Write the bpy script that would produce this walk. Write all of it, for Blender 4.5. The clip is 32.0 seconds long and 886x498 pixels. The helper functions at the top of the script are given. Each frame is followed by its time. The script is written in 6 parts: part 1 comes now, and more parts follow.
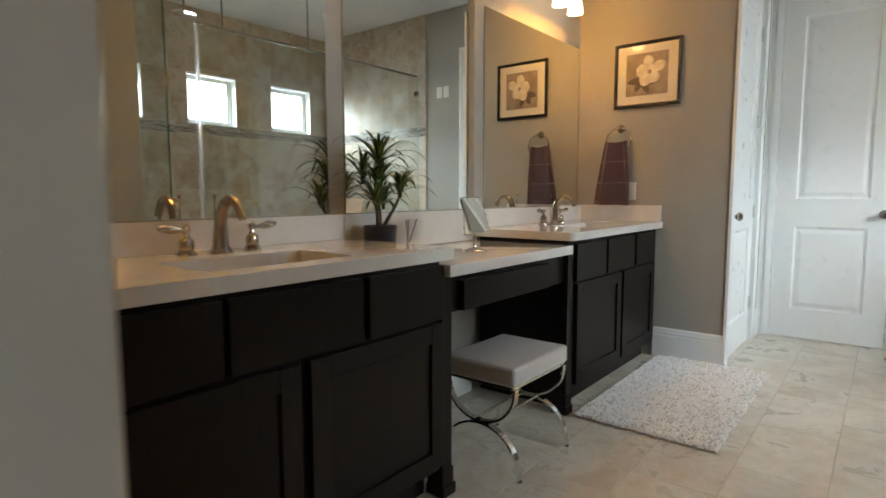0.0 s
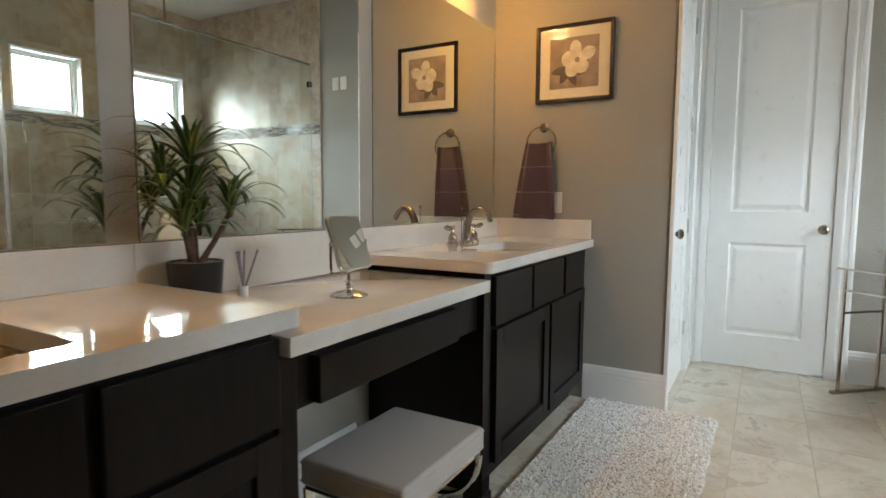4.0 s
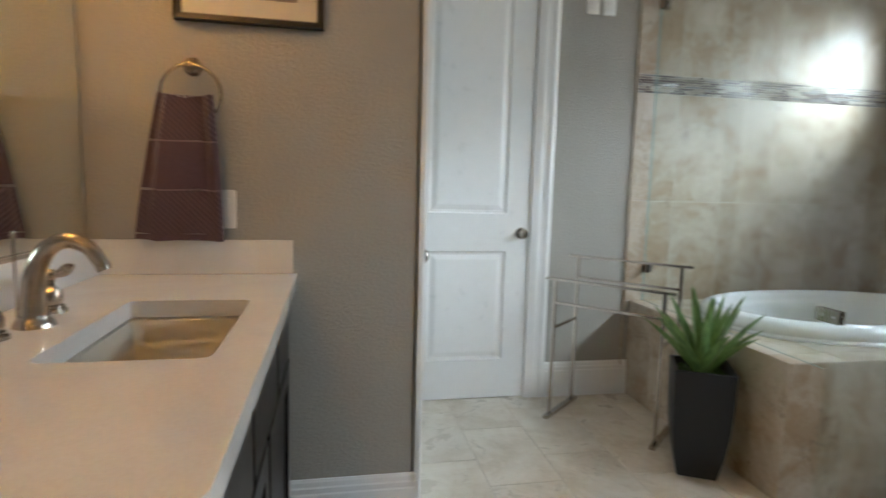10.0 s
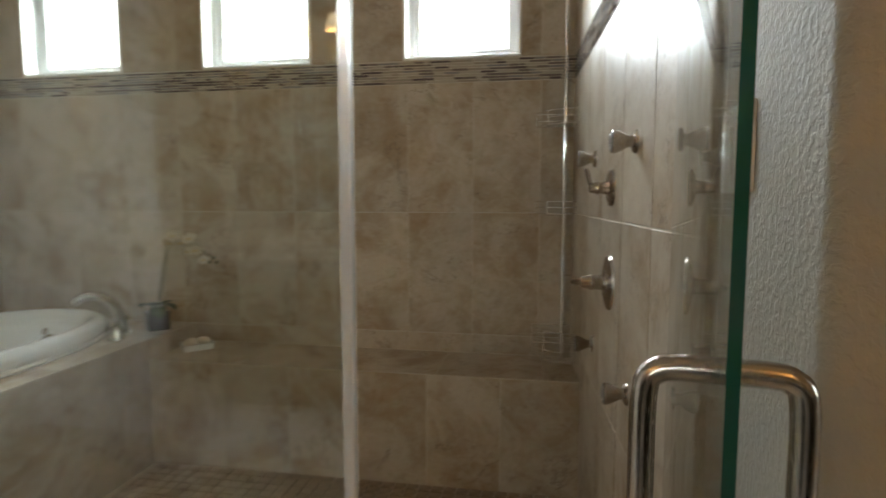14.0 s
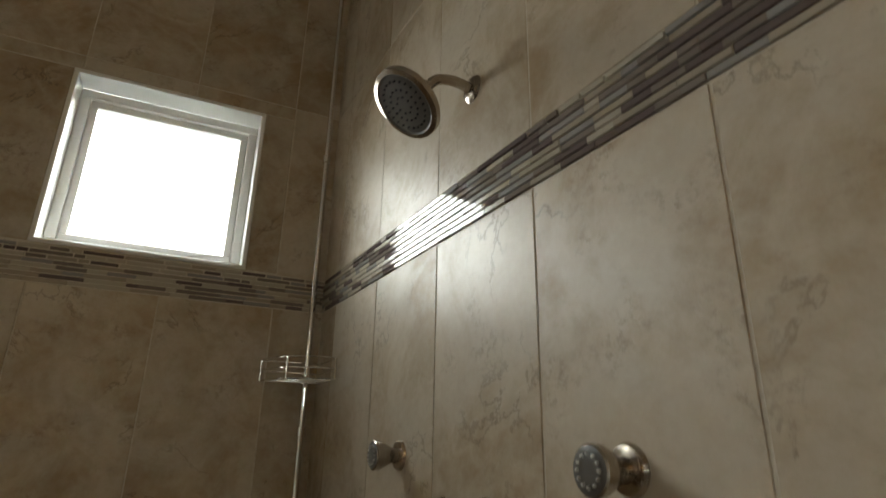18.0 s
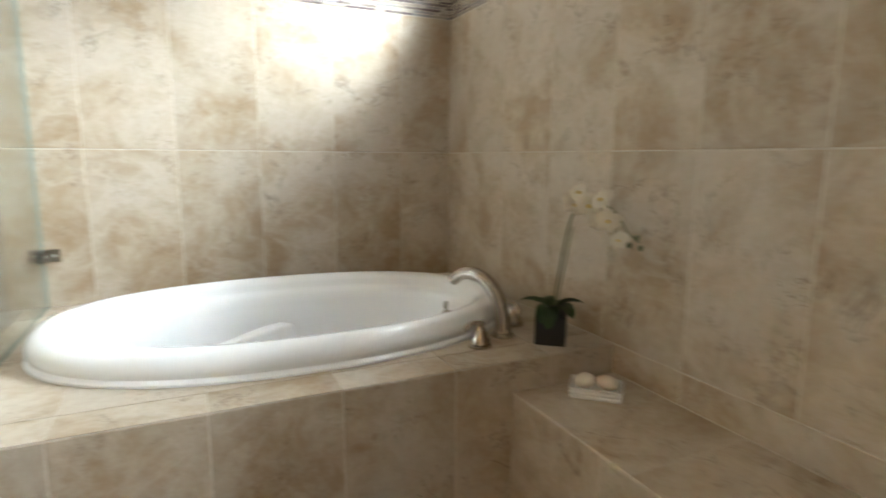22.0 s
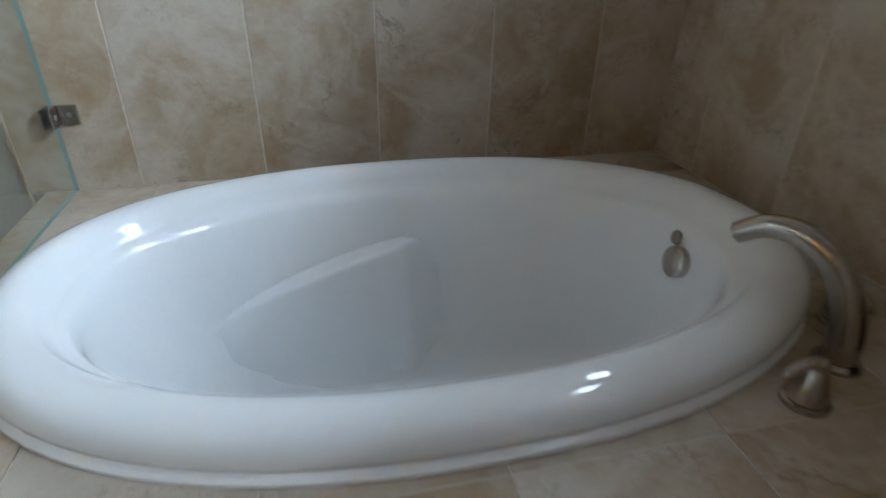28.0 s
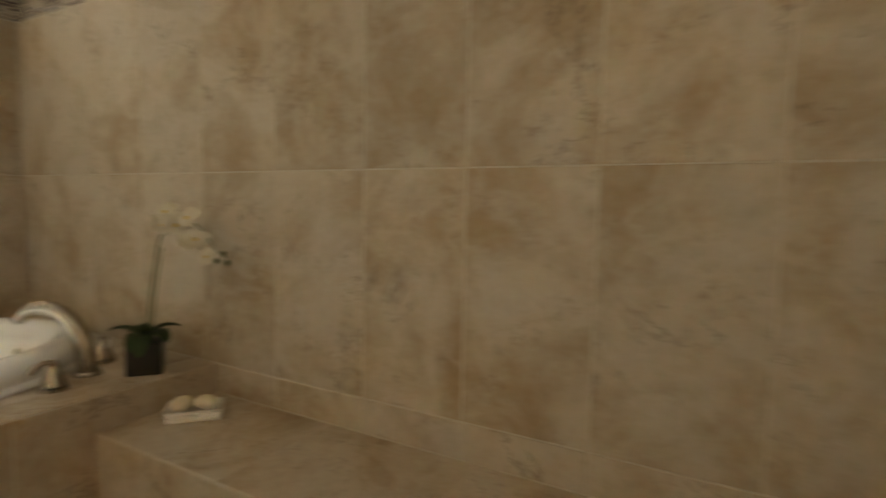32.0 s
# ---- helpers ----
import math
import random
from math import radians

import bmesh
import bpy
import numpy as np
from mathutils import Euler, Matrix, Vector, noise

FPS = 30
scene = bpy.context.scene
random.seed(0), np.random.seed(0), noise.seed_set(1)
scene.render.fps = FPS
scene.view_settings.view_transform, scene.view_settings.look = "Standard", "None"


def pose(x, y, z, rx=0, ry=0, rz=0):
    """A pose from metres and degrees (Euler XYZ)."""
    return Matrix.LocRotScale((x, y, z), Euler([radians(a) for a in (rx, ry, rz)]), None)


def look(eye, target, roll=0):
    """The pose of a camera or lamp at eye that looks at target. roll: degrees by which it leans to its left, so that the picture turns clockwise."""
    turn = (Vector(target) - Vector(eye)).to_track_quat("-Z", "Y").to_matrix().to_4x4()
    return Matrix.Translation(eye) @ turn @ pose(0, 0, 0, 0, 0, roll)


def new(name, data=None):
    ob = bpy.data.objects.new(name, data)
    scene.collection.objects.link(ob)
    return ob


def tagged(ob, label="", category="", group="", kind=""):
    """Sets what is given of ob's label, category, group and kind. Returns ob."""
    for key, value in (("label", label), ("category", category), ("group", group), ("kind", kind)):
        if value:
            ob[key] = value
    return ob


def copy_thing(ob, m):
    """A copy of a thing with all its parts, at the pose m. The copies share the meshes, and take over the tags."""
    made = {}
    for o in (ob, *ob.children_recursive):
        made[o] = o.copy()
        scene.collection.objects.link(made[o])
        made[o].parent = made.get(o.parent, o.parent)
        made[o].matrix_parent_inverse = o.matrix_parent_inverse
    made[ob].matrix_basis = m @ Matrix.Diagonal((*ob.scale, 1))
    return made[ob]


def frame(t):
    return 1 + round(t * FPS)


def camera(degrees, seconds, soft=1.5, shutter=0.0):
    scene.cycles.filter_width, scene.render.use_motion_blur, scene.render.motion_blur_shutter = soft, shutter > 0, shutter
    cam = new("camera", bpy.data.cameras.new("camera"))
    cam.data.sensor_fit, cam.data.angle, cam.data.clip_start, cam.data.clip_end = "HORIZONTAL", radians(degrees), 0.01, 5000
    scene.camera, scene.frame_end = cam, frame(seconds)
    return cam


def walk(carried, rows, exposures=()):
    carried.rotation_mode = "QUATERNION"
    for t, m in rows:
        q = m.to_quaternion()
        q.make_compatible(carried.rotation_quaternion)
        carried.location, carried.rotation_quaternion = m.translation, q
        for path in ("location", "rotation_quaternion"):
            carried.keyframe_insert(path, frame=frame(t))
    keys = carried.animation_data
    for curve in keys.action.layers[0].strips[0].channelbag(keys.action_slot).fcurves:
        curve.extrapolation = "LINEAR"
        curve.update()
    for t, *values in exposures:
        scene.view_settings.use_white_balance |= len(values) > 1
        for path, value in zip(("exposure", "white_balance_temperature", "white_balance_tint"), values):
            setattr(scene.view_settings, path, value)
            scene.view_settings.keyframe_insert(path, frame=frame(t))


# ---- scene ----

# ---- camera and walk ----
cam = camera(76.8, 32.0, 1.5, 0.5)
PATH = [
    (0, (1.741, -0.732, 1.078), (0.498, 0.823, 0.883), -0.1),
    (0.5, (1.627, -0.607, 1.081), (0.483, 1.022, 0.885), -0.0),
    (1, (1.522, -0.555, 1.1), (0.454, 1.124, 0.904), 0.0),
    (1.5, (1.469, -0.527, 1.113), (0.441, 1.177, 0.915), 0.2),
    (2, (1.441, -0.511, 1.123), (0.442, 1.21, 0.928), 0.3),
    (2.5, (1.413, -0.497, 1.129), (0.434, 1.237, 0.943), 0.3),
    (4.5, (1.382, 0.128, 1.105), (0.369, 1.843, 0.92), 0.4),
    (5, (1.307, 0.251, 1.053), (0.229, 1.911, 0.763), 0.6),
    (5.5, (1.249, 0.344, 1.033), (0.147, 1.953, 0.589), 1.3),
    (6, (1.188, 0.371, 1.032), (0.101, 1.955, 0.475), 1.3),
    (6.5, (1.106, 0.378, 1.058), (0.086, 1.99, 0.456), 1.5),
    (7, (1.024, 0.435, 1.116), (0.116, 2.114, 0.52), 1.5),
    (7.5, (0.986, 0.671, 1.149), (0.237, 2.429, 0.558), 1.6),
    (8, (0.943, 0.915, 1.181), (0.319, 2.744, 0.665), 1.4),
    (8.5, (0.869, 1.076, 1.194), (0.391, 2.983, 0.828), 1.0),
    (9, (0.771, 1.174, 1.185), (0.496, 3.135, 0.899), 1.3),
    (9.5, (0.708, 1.21, 1.181), (0.729, 3.196, 0.942), 1.5),
    (10, (0.699, 1.194, 1.185), (1.083, 3.143, 0.96), 1.5),
    (10.5, (0.729, 1.208, 1.17), (1.472, 3.053, 0.961), 1.4),
    (11, (0.855, 1.212, 1.176), (1.968, 2.861, 0.971), 1.3),
    (11.5, (0.958, 1.146, 1.197), (2.349, 2.569, 0.992), 1.0),
    (12, (1.029, 1.102, 1.206), (2.606, 2.317, 1.009), 0.8),
    (12.5, (1.064, 1.076, 1.21), (2.762, 2.116, 1.019), 0.7),
    (13, (1.155, 1.068, 1.192), (2.943, 1.946, 1.015), 0.3),
    (13.5, (1.284, 1.124, 1.181), (3.171, 1.767, 1.012), 0.2),
    (14, (1.489, 1.19, 1.189), (3.452, 1.53, 1.014), 0.0),
    (14.5, (1.705, 1.258, 1.193), (3.698, 1.196, 1.032), -0.2),
    (15, (1.915, 1.296, 1.215), (3.88, 0.94, 1.106), -0.1),
    (15.5, (2.076, 1.323, 1.292), (4.002, 0.783, 1.309), -0.1),
    (17.5, (2.372, 1.44, 1.429), (4.101, 0.673, 2.077), 0.9),
    (18, (2.384, 1.434, 1.351), (4.093, 0.629, 2.009), 1.0),
    (18.5, (2.38, 1.441, 1.281), (4.105, 0.654, 1.916), 0.7),
    (19, (2.378, 1.455, 1.194), (4.217, 0.81, 1.644), 0.2),
    (19.5, (2.369, 1.484, 1.088), (4.348, 1.232, 1.232), 0.4),
    (20, (2.502, 1.421, 1.078), (4.49, 1.556, 0.914), 0.4),
    (20.5, (2.574, 1.428, 1.003), (4.487, 1.967, 0.786), 0.9),
    (21, (2.729, 1.475, 1.039), (4.413, 2.52, 0.769), 0.9),
    (21.5, (2.847, 1.645, 1.003), (4.159, 3.133, 0.752), 0.8),
    (22, (2.926, 1.689, 1.106), (3.763, 3.477, 0.785), 0.4),
    (22.5, (2.999, 1.854, 1.123), (3.395, 3.79, 0.811), 0.6),
    (23, (3.126, 1.929, 1.162), (3.261, 3.9, 0.853), 0.6),
    (23.5, (3.245, 1.999, 1.181), (3.311, 3.975, 0.877), 0.7),
    (24, (3.248, 2.197, 1.147), (3.289, 4.174, 0.844), 0.7),
    (24.5, (3.234, 2.389, 1.12), (3.257, 4.352, 0.737), 1.0),
    (25, (3.237, 2.57, 1.116), (3.272, 4.469, 0.489), 0.9),
    (25.5, (3.26, 2.691, 1.078), (3.272, 4.526, 0.283), 0.6),
    (27.5, (3.1, 2.75, 1.1), (3.344, 4.469, 0.107), 1.0),
    (28, (3.056, 2.628, 1.13), (3.463, 4.324, 0.152), 1.0),
    (28.5, (3.055, 2.469, 1.139), (3.55, 4.195, 0.258), 1.6),
    (29, (3.127, 2.41, 1.152), (3.779, 4.177, 0.478), 1.0),
    (29.5, (3.157, 2.284, 1.136), (4.014, 4.035, 0.69), 0.8),
    (30, (3.119, 2.116, 1.12), (4.138, 3.819, 0.869), 0.8),
    (30.5, (3.067, 1.931, 1.093), (4.103, 3.631, 0.902), 0.9),
    (31, (3.079, 1.734, 1.047), (4.151, 3.413, 0.864), 0.5),
    (31.5, (3.067, 1.637, 1.032), (4.385, 3.134, 0.877), 0.9),
    (32, (2.995, 1.515, 1.052), (4.715, 2.521, 0.887), 1.0),
]
EXPOSURES = [
    (0, 2.42, 6250, 10),
    (5, 2.45, 6300, 10),
    (6, 2.58, 6450, 10),
    (7.5, 2.33, 6400, 10),
    (9, 2.20, 6250, 10),
    (11, 2.30, 5850, 10),
    (13, 2.18, 6200, 10),
    (15, 2.40, 7200, 10),
    (17.5, 1.47, 7500, 10),
    (19, 1.52, 7400, 10),
    (20, 2.40, 7300, 10),
    (21, 2.90, 7000, 10),
    (22, 3.05, 6500, 10),
    (23, 2.75, 5900, 10),
    (24, 2.30, 5750, 10),
    (25.5, 1.97, 5750, 10),
    (28, 1.87, 5600, 10),
    (30, 2.52, 5600, 10),
    (31, 2.42, 6150, 10),
    (32, 2.72, 8200, 10),
]
walk(cam, [(t, look(eye, target, roll)) for t, eye, target, roll in PATH], EXPOSURES)

# ---- plan, in metres ----
XW, YE, YV, YP = 4.09, 4.119, 0.930, 3.01      # window wall, tub end wall, valve wall, picture wall
XC, YN = 0.975, -0.64                        # corner of the picture wall, entry wall
XB, YS = 2.06, 0.925                                   # corner of the switch wall
XG = 2.458                                   # shower glass
XT, XTV = 2.35, 2.41                        # where the wall tile begins: end wall, valve wall
XM = -0.02                                   # wall behind the mirrors
ZC = 3.04                                    # ceiling
DX, DY, DZ = 2.385, 2.945, 0.553               # tub deck: side, front, height
BX, BZ = 3.73, 0.462                          # shower bench: front, height
ZS = 1.13                                    # seam between the two tile courses
MZ0, MZ1 = 1.727, 1.829                      # mosaic band
WIN = ((3.308, 3.886), (2.283, 2.853), (1.286, 1.828))
WZ0, WZ1 = 1.834, 2.372
CT, MT = 0.897, 0.838                        # counter heights: basins, dressing table

# ---- world, sun, large lights ----
world = bpy.data.worlds.new("world")
scene.world = world
world.use_nodes = True
wn = world.node_tree
sky = wn.nodes.new("ShaderNodeTexSky")
sky.sky_type, sky.sun_disc = "NISHITA", False
sky.sun_elevation, sky.sun_rotation = radians(29), radians(126)
wn.links.new(sky.outputs[0], wn.nodes["Background"].inputs[0])
wn.nodes["Background"].inputs[1].default_value = 0.08

sun_data = bpy.data.lights.new("sun", "SUN")
sun_data.energy, sun_data.angle, sun_data.color = 5.0, radians(36), (0.84, 0.94, 1.0)
sun = new("sun", sun_data)
sun.matrix_world = look((7.0, -5.0, 4.8), (0, 0, 0))


def area_lamp(name, m, sx, sy, watts, color):
    data = bpy.data.lights.new(name, "AREA")
    data.shape, data.size, data.size_y, data.energy, data.color = "RECTANGLE", sx, sy, watts, color
    ob = new(name, data)
    ob.matrix_world = m
    return ob


def point_lamp(name, place, watts, color, radius=0.04):
    data = bpy.data.lights.new(name, "POINT")
    data.energy, data.color, data.shadow_soft_size = watts, color, radius
    ob = new(name, data)
    ob.location = place
    return ob


DAY, WARM = (0.82, 0.94, 1.0), (1.0, 0.45, 0.06)
for y0, y1 in WIN:
    ym, zm = (y0 + y1) / 2, (WZ0 + WZ1) / 2
    sky_light = area_lamp("window_daylight", look((XW + 0.20, ym, zm + 0.06), (XW - 0.8, ym, zm - 0.52)), 0.56, 0.56, 4.3, DAY)
    sky_light.data.spread = radians(125)
# added fill light through the entrance; no window is known there
area_lamp("entrance_fill", look((1.8, -4.28, 1.55), (1.8, 0.0, 1.3)), 1.5, 1.4, 8, DAY)

# ---- materials ----


def material(name, color=(0.5, 0.5, 0.5), rough=0.5, metal=0.0, **more):
    m = bpy.data.materials.new(name)
    m.use_nodes = True
    n = m.node_tree.nodes["Principled BSDF"]
    n.inputs["Base Color"].default_value = (*color, 1)
    n.inputs["Roughness"].default_value = rough
    n.inputs["Metallic"].default_value = metal
    for key, value in more.items():
        n.inputs[key.replace("_", " ")].default_value = value
    return m


def node(m, kind, **values):
    n = m.node_tree.nodes.new(kind)
    for key, value in values.items():
        n.inputs[key.replace("_", " ")].default_value = value
    return n


def link(m, a, b):
    m.node_tree.links.new(a, b)


def coords(m, scale=(1, 1, 1), per_piece=0.0, kind="Object"):
    """Texture coordinates in metres; per_piece shifts them for each piece."""
    tex = node(m, "ShaderNodeTexCoord")
    out = tex.outputs[kind]
    if per_piece:
        info = node(m, "ShaderNodeObjectInfo")
        mul = node(m, "ShaderNodeMath")
        mul.operation = "MULTIPLY"
        mul.inputs[1].default_value = per_piece
        link(m, info.outputs["Random"], mul.inputs[0])
        add = node(m, "ShaderNodeVectorMath")
        add.operation = "ADD"
        link(m, out, add.inputs[0])
        link(m, mul.outputs[0], add.inputs[1])
        out = add.outputs[0]
    mp = node(m, "ShaderNodeMapping")
    mp.inputs["Scale"].default_value = scale
    link(m, out, mp.inputs["Vector"])
    return mp.outputs[0]


def noise_tex(m, vec, scale, detail=4.0, rough=0.55, distort=0.0):
    n = node(m, "ShaderNodeTexNoise", Scale=scale, Detail=detail, Roughness=rough, Distortion=distort)
    link(m, vec, n.inputs["Vector"])
    return n.outputs[0]


def ramp(m, fac, stops):
    r = node(m, "ShaderNodeValToRGB")
    while len(r.color_ramp.elements) < len(stops):
        r.color_ramp.elements.new(0.5)
    for e, (at, c) in zip(r.color_ramp.elements, stops):
        e.position = at
        e.color = (*c, 1) if len(c) == 3 else c
    link(m, fac, r.inputs[0])
    return r.outputs[0]


def mix(m, fac, a, b, blend="MIX"):
    n = node(m, "ShaderNodeMix")
    n.data_type, n.blend_type = "RGBA", blend
    for value, i in ((fac, 0), (a, 6), (b, 7)):
        if isinstance(value, (int, float)):
            n.inputs[i].default_value = value
        elif isinstance(value, tuple):
            n.inputs[i].default_value = (*value, 1)
        else:
            link(m, value, n.inputs[i])
    return n.outputs[2]


def bump(m, height, strength=0.2, distance=0.002):
    b = node(m, "ShaderNodeBump", Strength=strength, Distance=distance)
    link(m, height, b.inputs["Height"])
    link(m, b.outputs[0], m.node_tree.nodes["Principled BSDF"].inputs["Normal"])


def paint(m, color=None, rough=None):
    p = m.node_tree.nodes["Principled BSDF"]
    if color is not None:
        link(m, color, p.inputs["Base Color"])
    if rough is not None:
        link(m, rough, p.inputs["Roughness"])


def tile_material(name, dark, mid, light, rust, rough=(0.2, 0.36), scale=1.0, island=False):
    """Glazed travertine-look tile: clouds, veins and pitted rusty flecks."""
    m = material(name, mid, 0.3)
    if island:
        tex = node(m, "ShaderNodeTexCoord")
        vec = tex.outputs["Object"]
        geo = node(m, "ShaderNodeNewGeometry")
        per = geo.outputs["Random Per Island"]
    else:
        vec = coords(m, per_piece=37.0)
        per = node(m, "ShaderNodeObjectInfo").outputs["Random"]
    cloud = noise_tex(m, vec, 3.6 * scale, 9.0, 0.62, 0.55)
    base = ramp(m, cloud, [(0.36, dark), (0.47, mid), (0.58, light)])
    swirl = noise_tex(m, vec, 4.4 * scale, 6.0, 0.55, 0.9)
    pale = ramp(m, swirl, [(0.48, (0, 0, 0)), (0.55, (0.40, 0.40, 0.40)), (0.62, (0, 0, 0))])
    base = mix(m, pale, base, tuple(1.10 * c for c in light))
    fine = noise_tex(m, vec, 38.0 * scale, 6.0, 0.7)
    base = mix(m, 0.30, base, ramp(m, fine, [(0.3, dark), (0.7, light)]))
    patches = noise_tex(m, vec, 8.0 * scale, 3.0, 0.5)
    flecks = noise_tex(m, vec, 55.0 * scale, 5.0, 0.75)
    mask = mix(m, 1.0, ramp(m, patches, [(0.53, (0, 0, 0)), (0.66, (1, 1, 1))]), ramp(m, flecks, [(0.49, (0, 0, 0)), (0.70, (0.72, 0.72, 0.72))]), "MULTIPLY")
    base = mix(m, mask, base, rust)
    vein = noise_tex(m, vec, 3.2 * scale, 8.0, 0.62, 0.5)
    line = ramp(m, vein, [(0.490, (0, 0, 0)), (0.5, (0.7, 0.7, 0.7)), (0.510, (0, 0, 0))])
    gate = ramp(m, noise_tex(m, vec, 4.1 * scale, 2.0), [(0.5, (0, 0, 0)), (0.62, (0.8, 0.8, 0.8))])
    base = mix(m, mix(m, 1.0, line, gate, "MULTIPLY"), base, tuple(0.55 * c for c in rust))
    shade = ramp(m, per, [(0.0, (0.93, 0.92, 0.905)), (1.0, (1.04, 1.03, 1.02))])
    base = mix(m, 1.0, base, shade, "MULTIPLY")
    r = ramp(m, cloud, [(0.3, (rough[1],) * 3), (0.7, (rough[0],) * 3)])
    paint(m, base, r)
    bump(m, fine, 0.12, 0.0012)
    return m


TILE = tile_material("wall_tile_glaze", (0.315, 0.222, 0.128), (0.40, 0.325, 0.232), (0.51, 0.46, 0.385), (0.20, 0.135, 0.08), (0.34, 0.50))
FLOOR = tile_material("floor_tile_glaze", (0.49, 0.42, 0.32), (0.58, 0.52, 0.42), (0.67, 0.625, 0.54), (0.36, 0.28, 0.19), (0.24, 0.4), 0.9)
PEBBLE = tile_material("shower_floor_stone", (0.16, 0.115, 0.075), (0.26, 0.19, 0.13), (0.38, 0.30, 0.22), (0.12, 0.08, 0.05), (0.3, 0.5), 2.0, True)

GROUT = material("grout", (0.62, 0.56, 0.46), 0.85)
g = noise_tex(GROUT, coords(GROUT), 60, 5)
paint(GROUT, ramp(GROUT, g, [(0.3, (0.45, 0.40, 0.32)), (0.7, (0.60, 0.55, 0.47))]))
bump(GROUT, g, 0.3, 0.001)
GROUT_DARK = material("shower_floor_grout", (0.40, 0.33, 0.25), 0.9)


def plaster(name, color, strength=0.35):
    """Knock-down textured wall paint."""
    m = material(name, color, 0.62)
    vec = coords(m)
    blobs = noise_tex(m, vec, 95, 3, 0.5, 0.4)
    big = noise_tex(m, vec, 1.7, 4)
    lo, hi = tuple(0.95 * c for c in color), tuple(min(1, 1.04 * c) for c in color)
    paint(m, ramp(m, big, [(0.3, lo), (0.7, hi)]))
    bump(m, ramp(m, blobs, [(0.42, (0, 0, 0)), (0.6, (1, 1, 1))]), strength, 0.0020)
    return m


WALL = plaster("wall_paint", (0.335, 0.315, 0.275))
CEIL = plaster("ceiling_paint", (0.66, 0.65, 0.62), 0.25)


def enamel(name, color, rough=0.32):
    m = material(name, color, rough)
    n = noise_tex(m, coords(m), 14, 5)
    paint(m, ramp(m, n, [(0.2, tuple(0.96 * c for c in color)), (0.8, color)]), ramp(m, n, [(0.3, (rough * 0.8,) * 3), (0.7, (rough * 1.25,) * 3)]))
    bump(m, noise_tex(m, coords(m, (1, 1, 0.08)), 160, 4), 0.05, 0.0006)
    return m


WHITE = enamel("white_enamel", (0.80, 0.80, 0.78))
TRIM = enamel("white_trim_enamel", (0.80, 0.80, 0.78), 0.36)

WOOD = material("espresso_wood", (0.012, 0.009, 0.008), 0.36, Specular_IOR_Level=0.22)
v = noise_tex(WOOD, coords(WOOD, (1, 1, 0.06)), 90, 6, 0.65)
paint(WOOD, ramp(WOOD, v, [(0.3, (0.0045, 0.0032, 0.003)), (0.72, (0.011, 0.0075, 0.0065))]), ramp(WOOD, v, [(0.2, (0.28,) * 3), (0.8, (0.42,) * 3)]))
bump(WOOD, v, 0.08, 0.0005)

QUARTZ = material("white_quartz", (0.66, 0.62, 0.57), 0.035, Coat_Weight=0.25)
q = noise_tex(QUARTZ, coords(QUARTZ), 3.0, 7, 0.6, 1.2)
paint(QUARTZ, mix(QUARTZ, 0.3, ramp(QUARTZ, q, [(0.35, (0.63, 0.60, 0.555)), (0.6, (0.69, 0.665, 0.625))]), ramp(QUARTZ, noise_tex(QUARTZ, coords(QUARTZ), 180, 3), [(0.35, (0.60, 0.56, 0.51)), (0.6, (0.70, 0.675, 0.64))])))

PORCELAIN = material("white_porcelain", (0.80, 0.80, 0.79), 0.06, Coat_Weight=0.3)
ACRYLIC = material("white_acrylic", (0.78, 0.79, 0.79), 0.035, Coat_Weight=0.3)
MIRROR = material("mirror_silver", (0.90, 0.93, 0.90), 0.0, 1.0)
CHROME = material("chrome", (0.82, 0.82, 0.82), 0.06, 1.0)


def brushed(name, color, rough):
    m = material(name, color, rough, 1.0)
    n = noise_tex(m, coords(m, (1, 1, 9)), 130, 4)
    paint(m, None, ramp(m, n, [(0.3, (rough * 0.75,) * 3), (0.7, (rough * 1.3,) * 3)]))
    return m


NICKEL = brushed("brushed_nickel", (0.43, 0.38, 0.33), 0.22)
STEEL = brushed("satin_steel", (0.60, 0.59, 0.57), 0.3)
DARK = material("dark_rubber", (0.02, 0.02, 0.022), 0.6)
BLACKPOT = material("black_ceramic", (0.012, 0.012, 0.014), 0.3)


def sheet_glass(name, tint, edge=False):
    m = bpy.data.materials.new(name)
    m.use_nodes = True
    nt = m.node_tree
    nt.nodes.remove(nt.nodes["Principled BSDF"])
    clear = nt.nodes.new("ShaderNodeBsdfTransparent")
    clear.inputs[0].default_value = (*tint, 1)
    gloss = nt.nodes.new("ShaderNodeBsdfGlossy")
    gloss.inputs["Roughness"].default_value = 0.0
    face = nt.nodes.new("ShaderNodeLayerWeight")
    face.inputs[0].default_value = 0.5
    power = nt.nodes.new("ShaderNodeMath")
    power.operation = "POWER"
    power.inputs[1].default_value = 5.0
    nt.links.new(face.outputs["Facing"], power.inputs[0])
    fres = nt.nodes.new("ShaderNodeMath")
    fres.operation = "MULTIPLY_ADD"
    fres.inputs[1].default_value, fres.inputs[2].default_value = 0.945, 0.055
    nt.links.new(power.outputs[0], fres.inputs[0])
    mx = nt.nodes.new("ShaderNodeMixShader")
    nt.links.new(fres.outputs[0], mx.inputs[0])
    nt.links.new(clear.outputs[0], mx.inputs[1])
    nt.links.new(gloss.outputs[0], mx.inputs[2])
    nt.links.new(mx.outputs[0], nt.nodes["Material Output"].inputs[0])
    return m


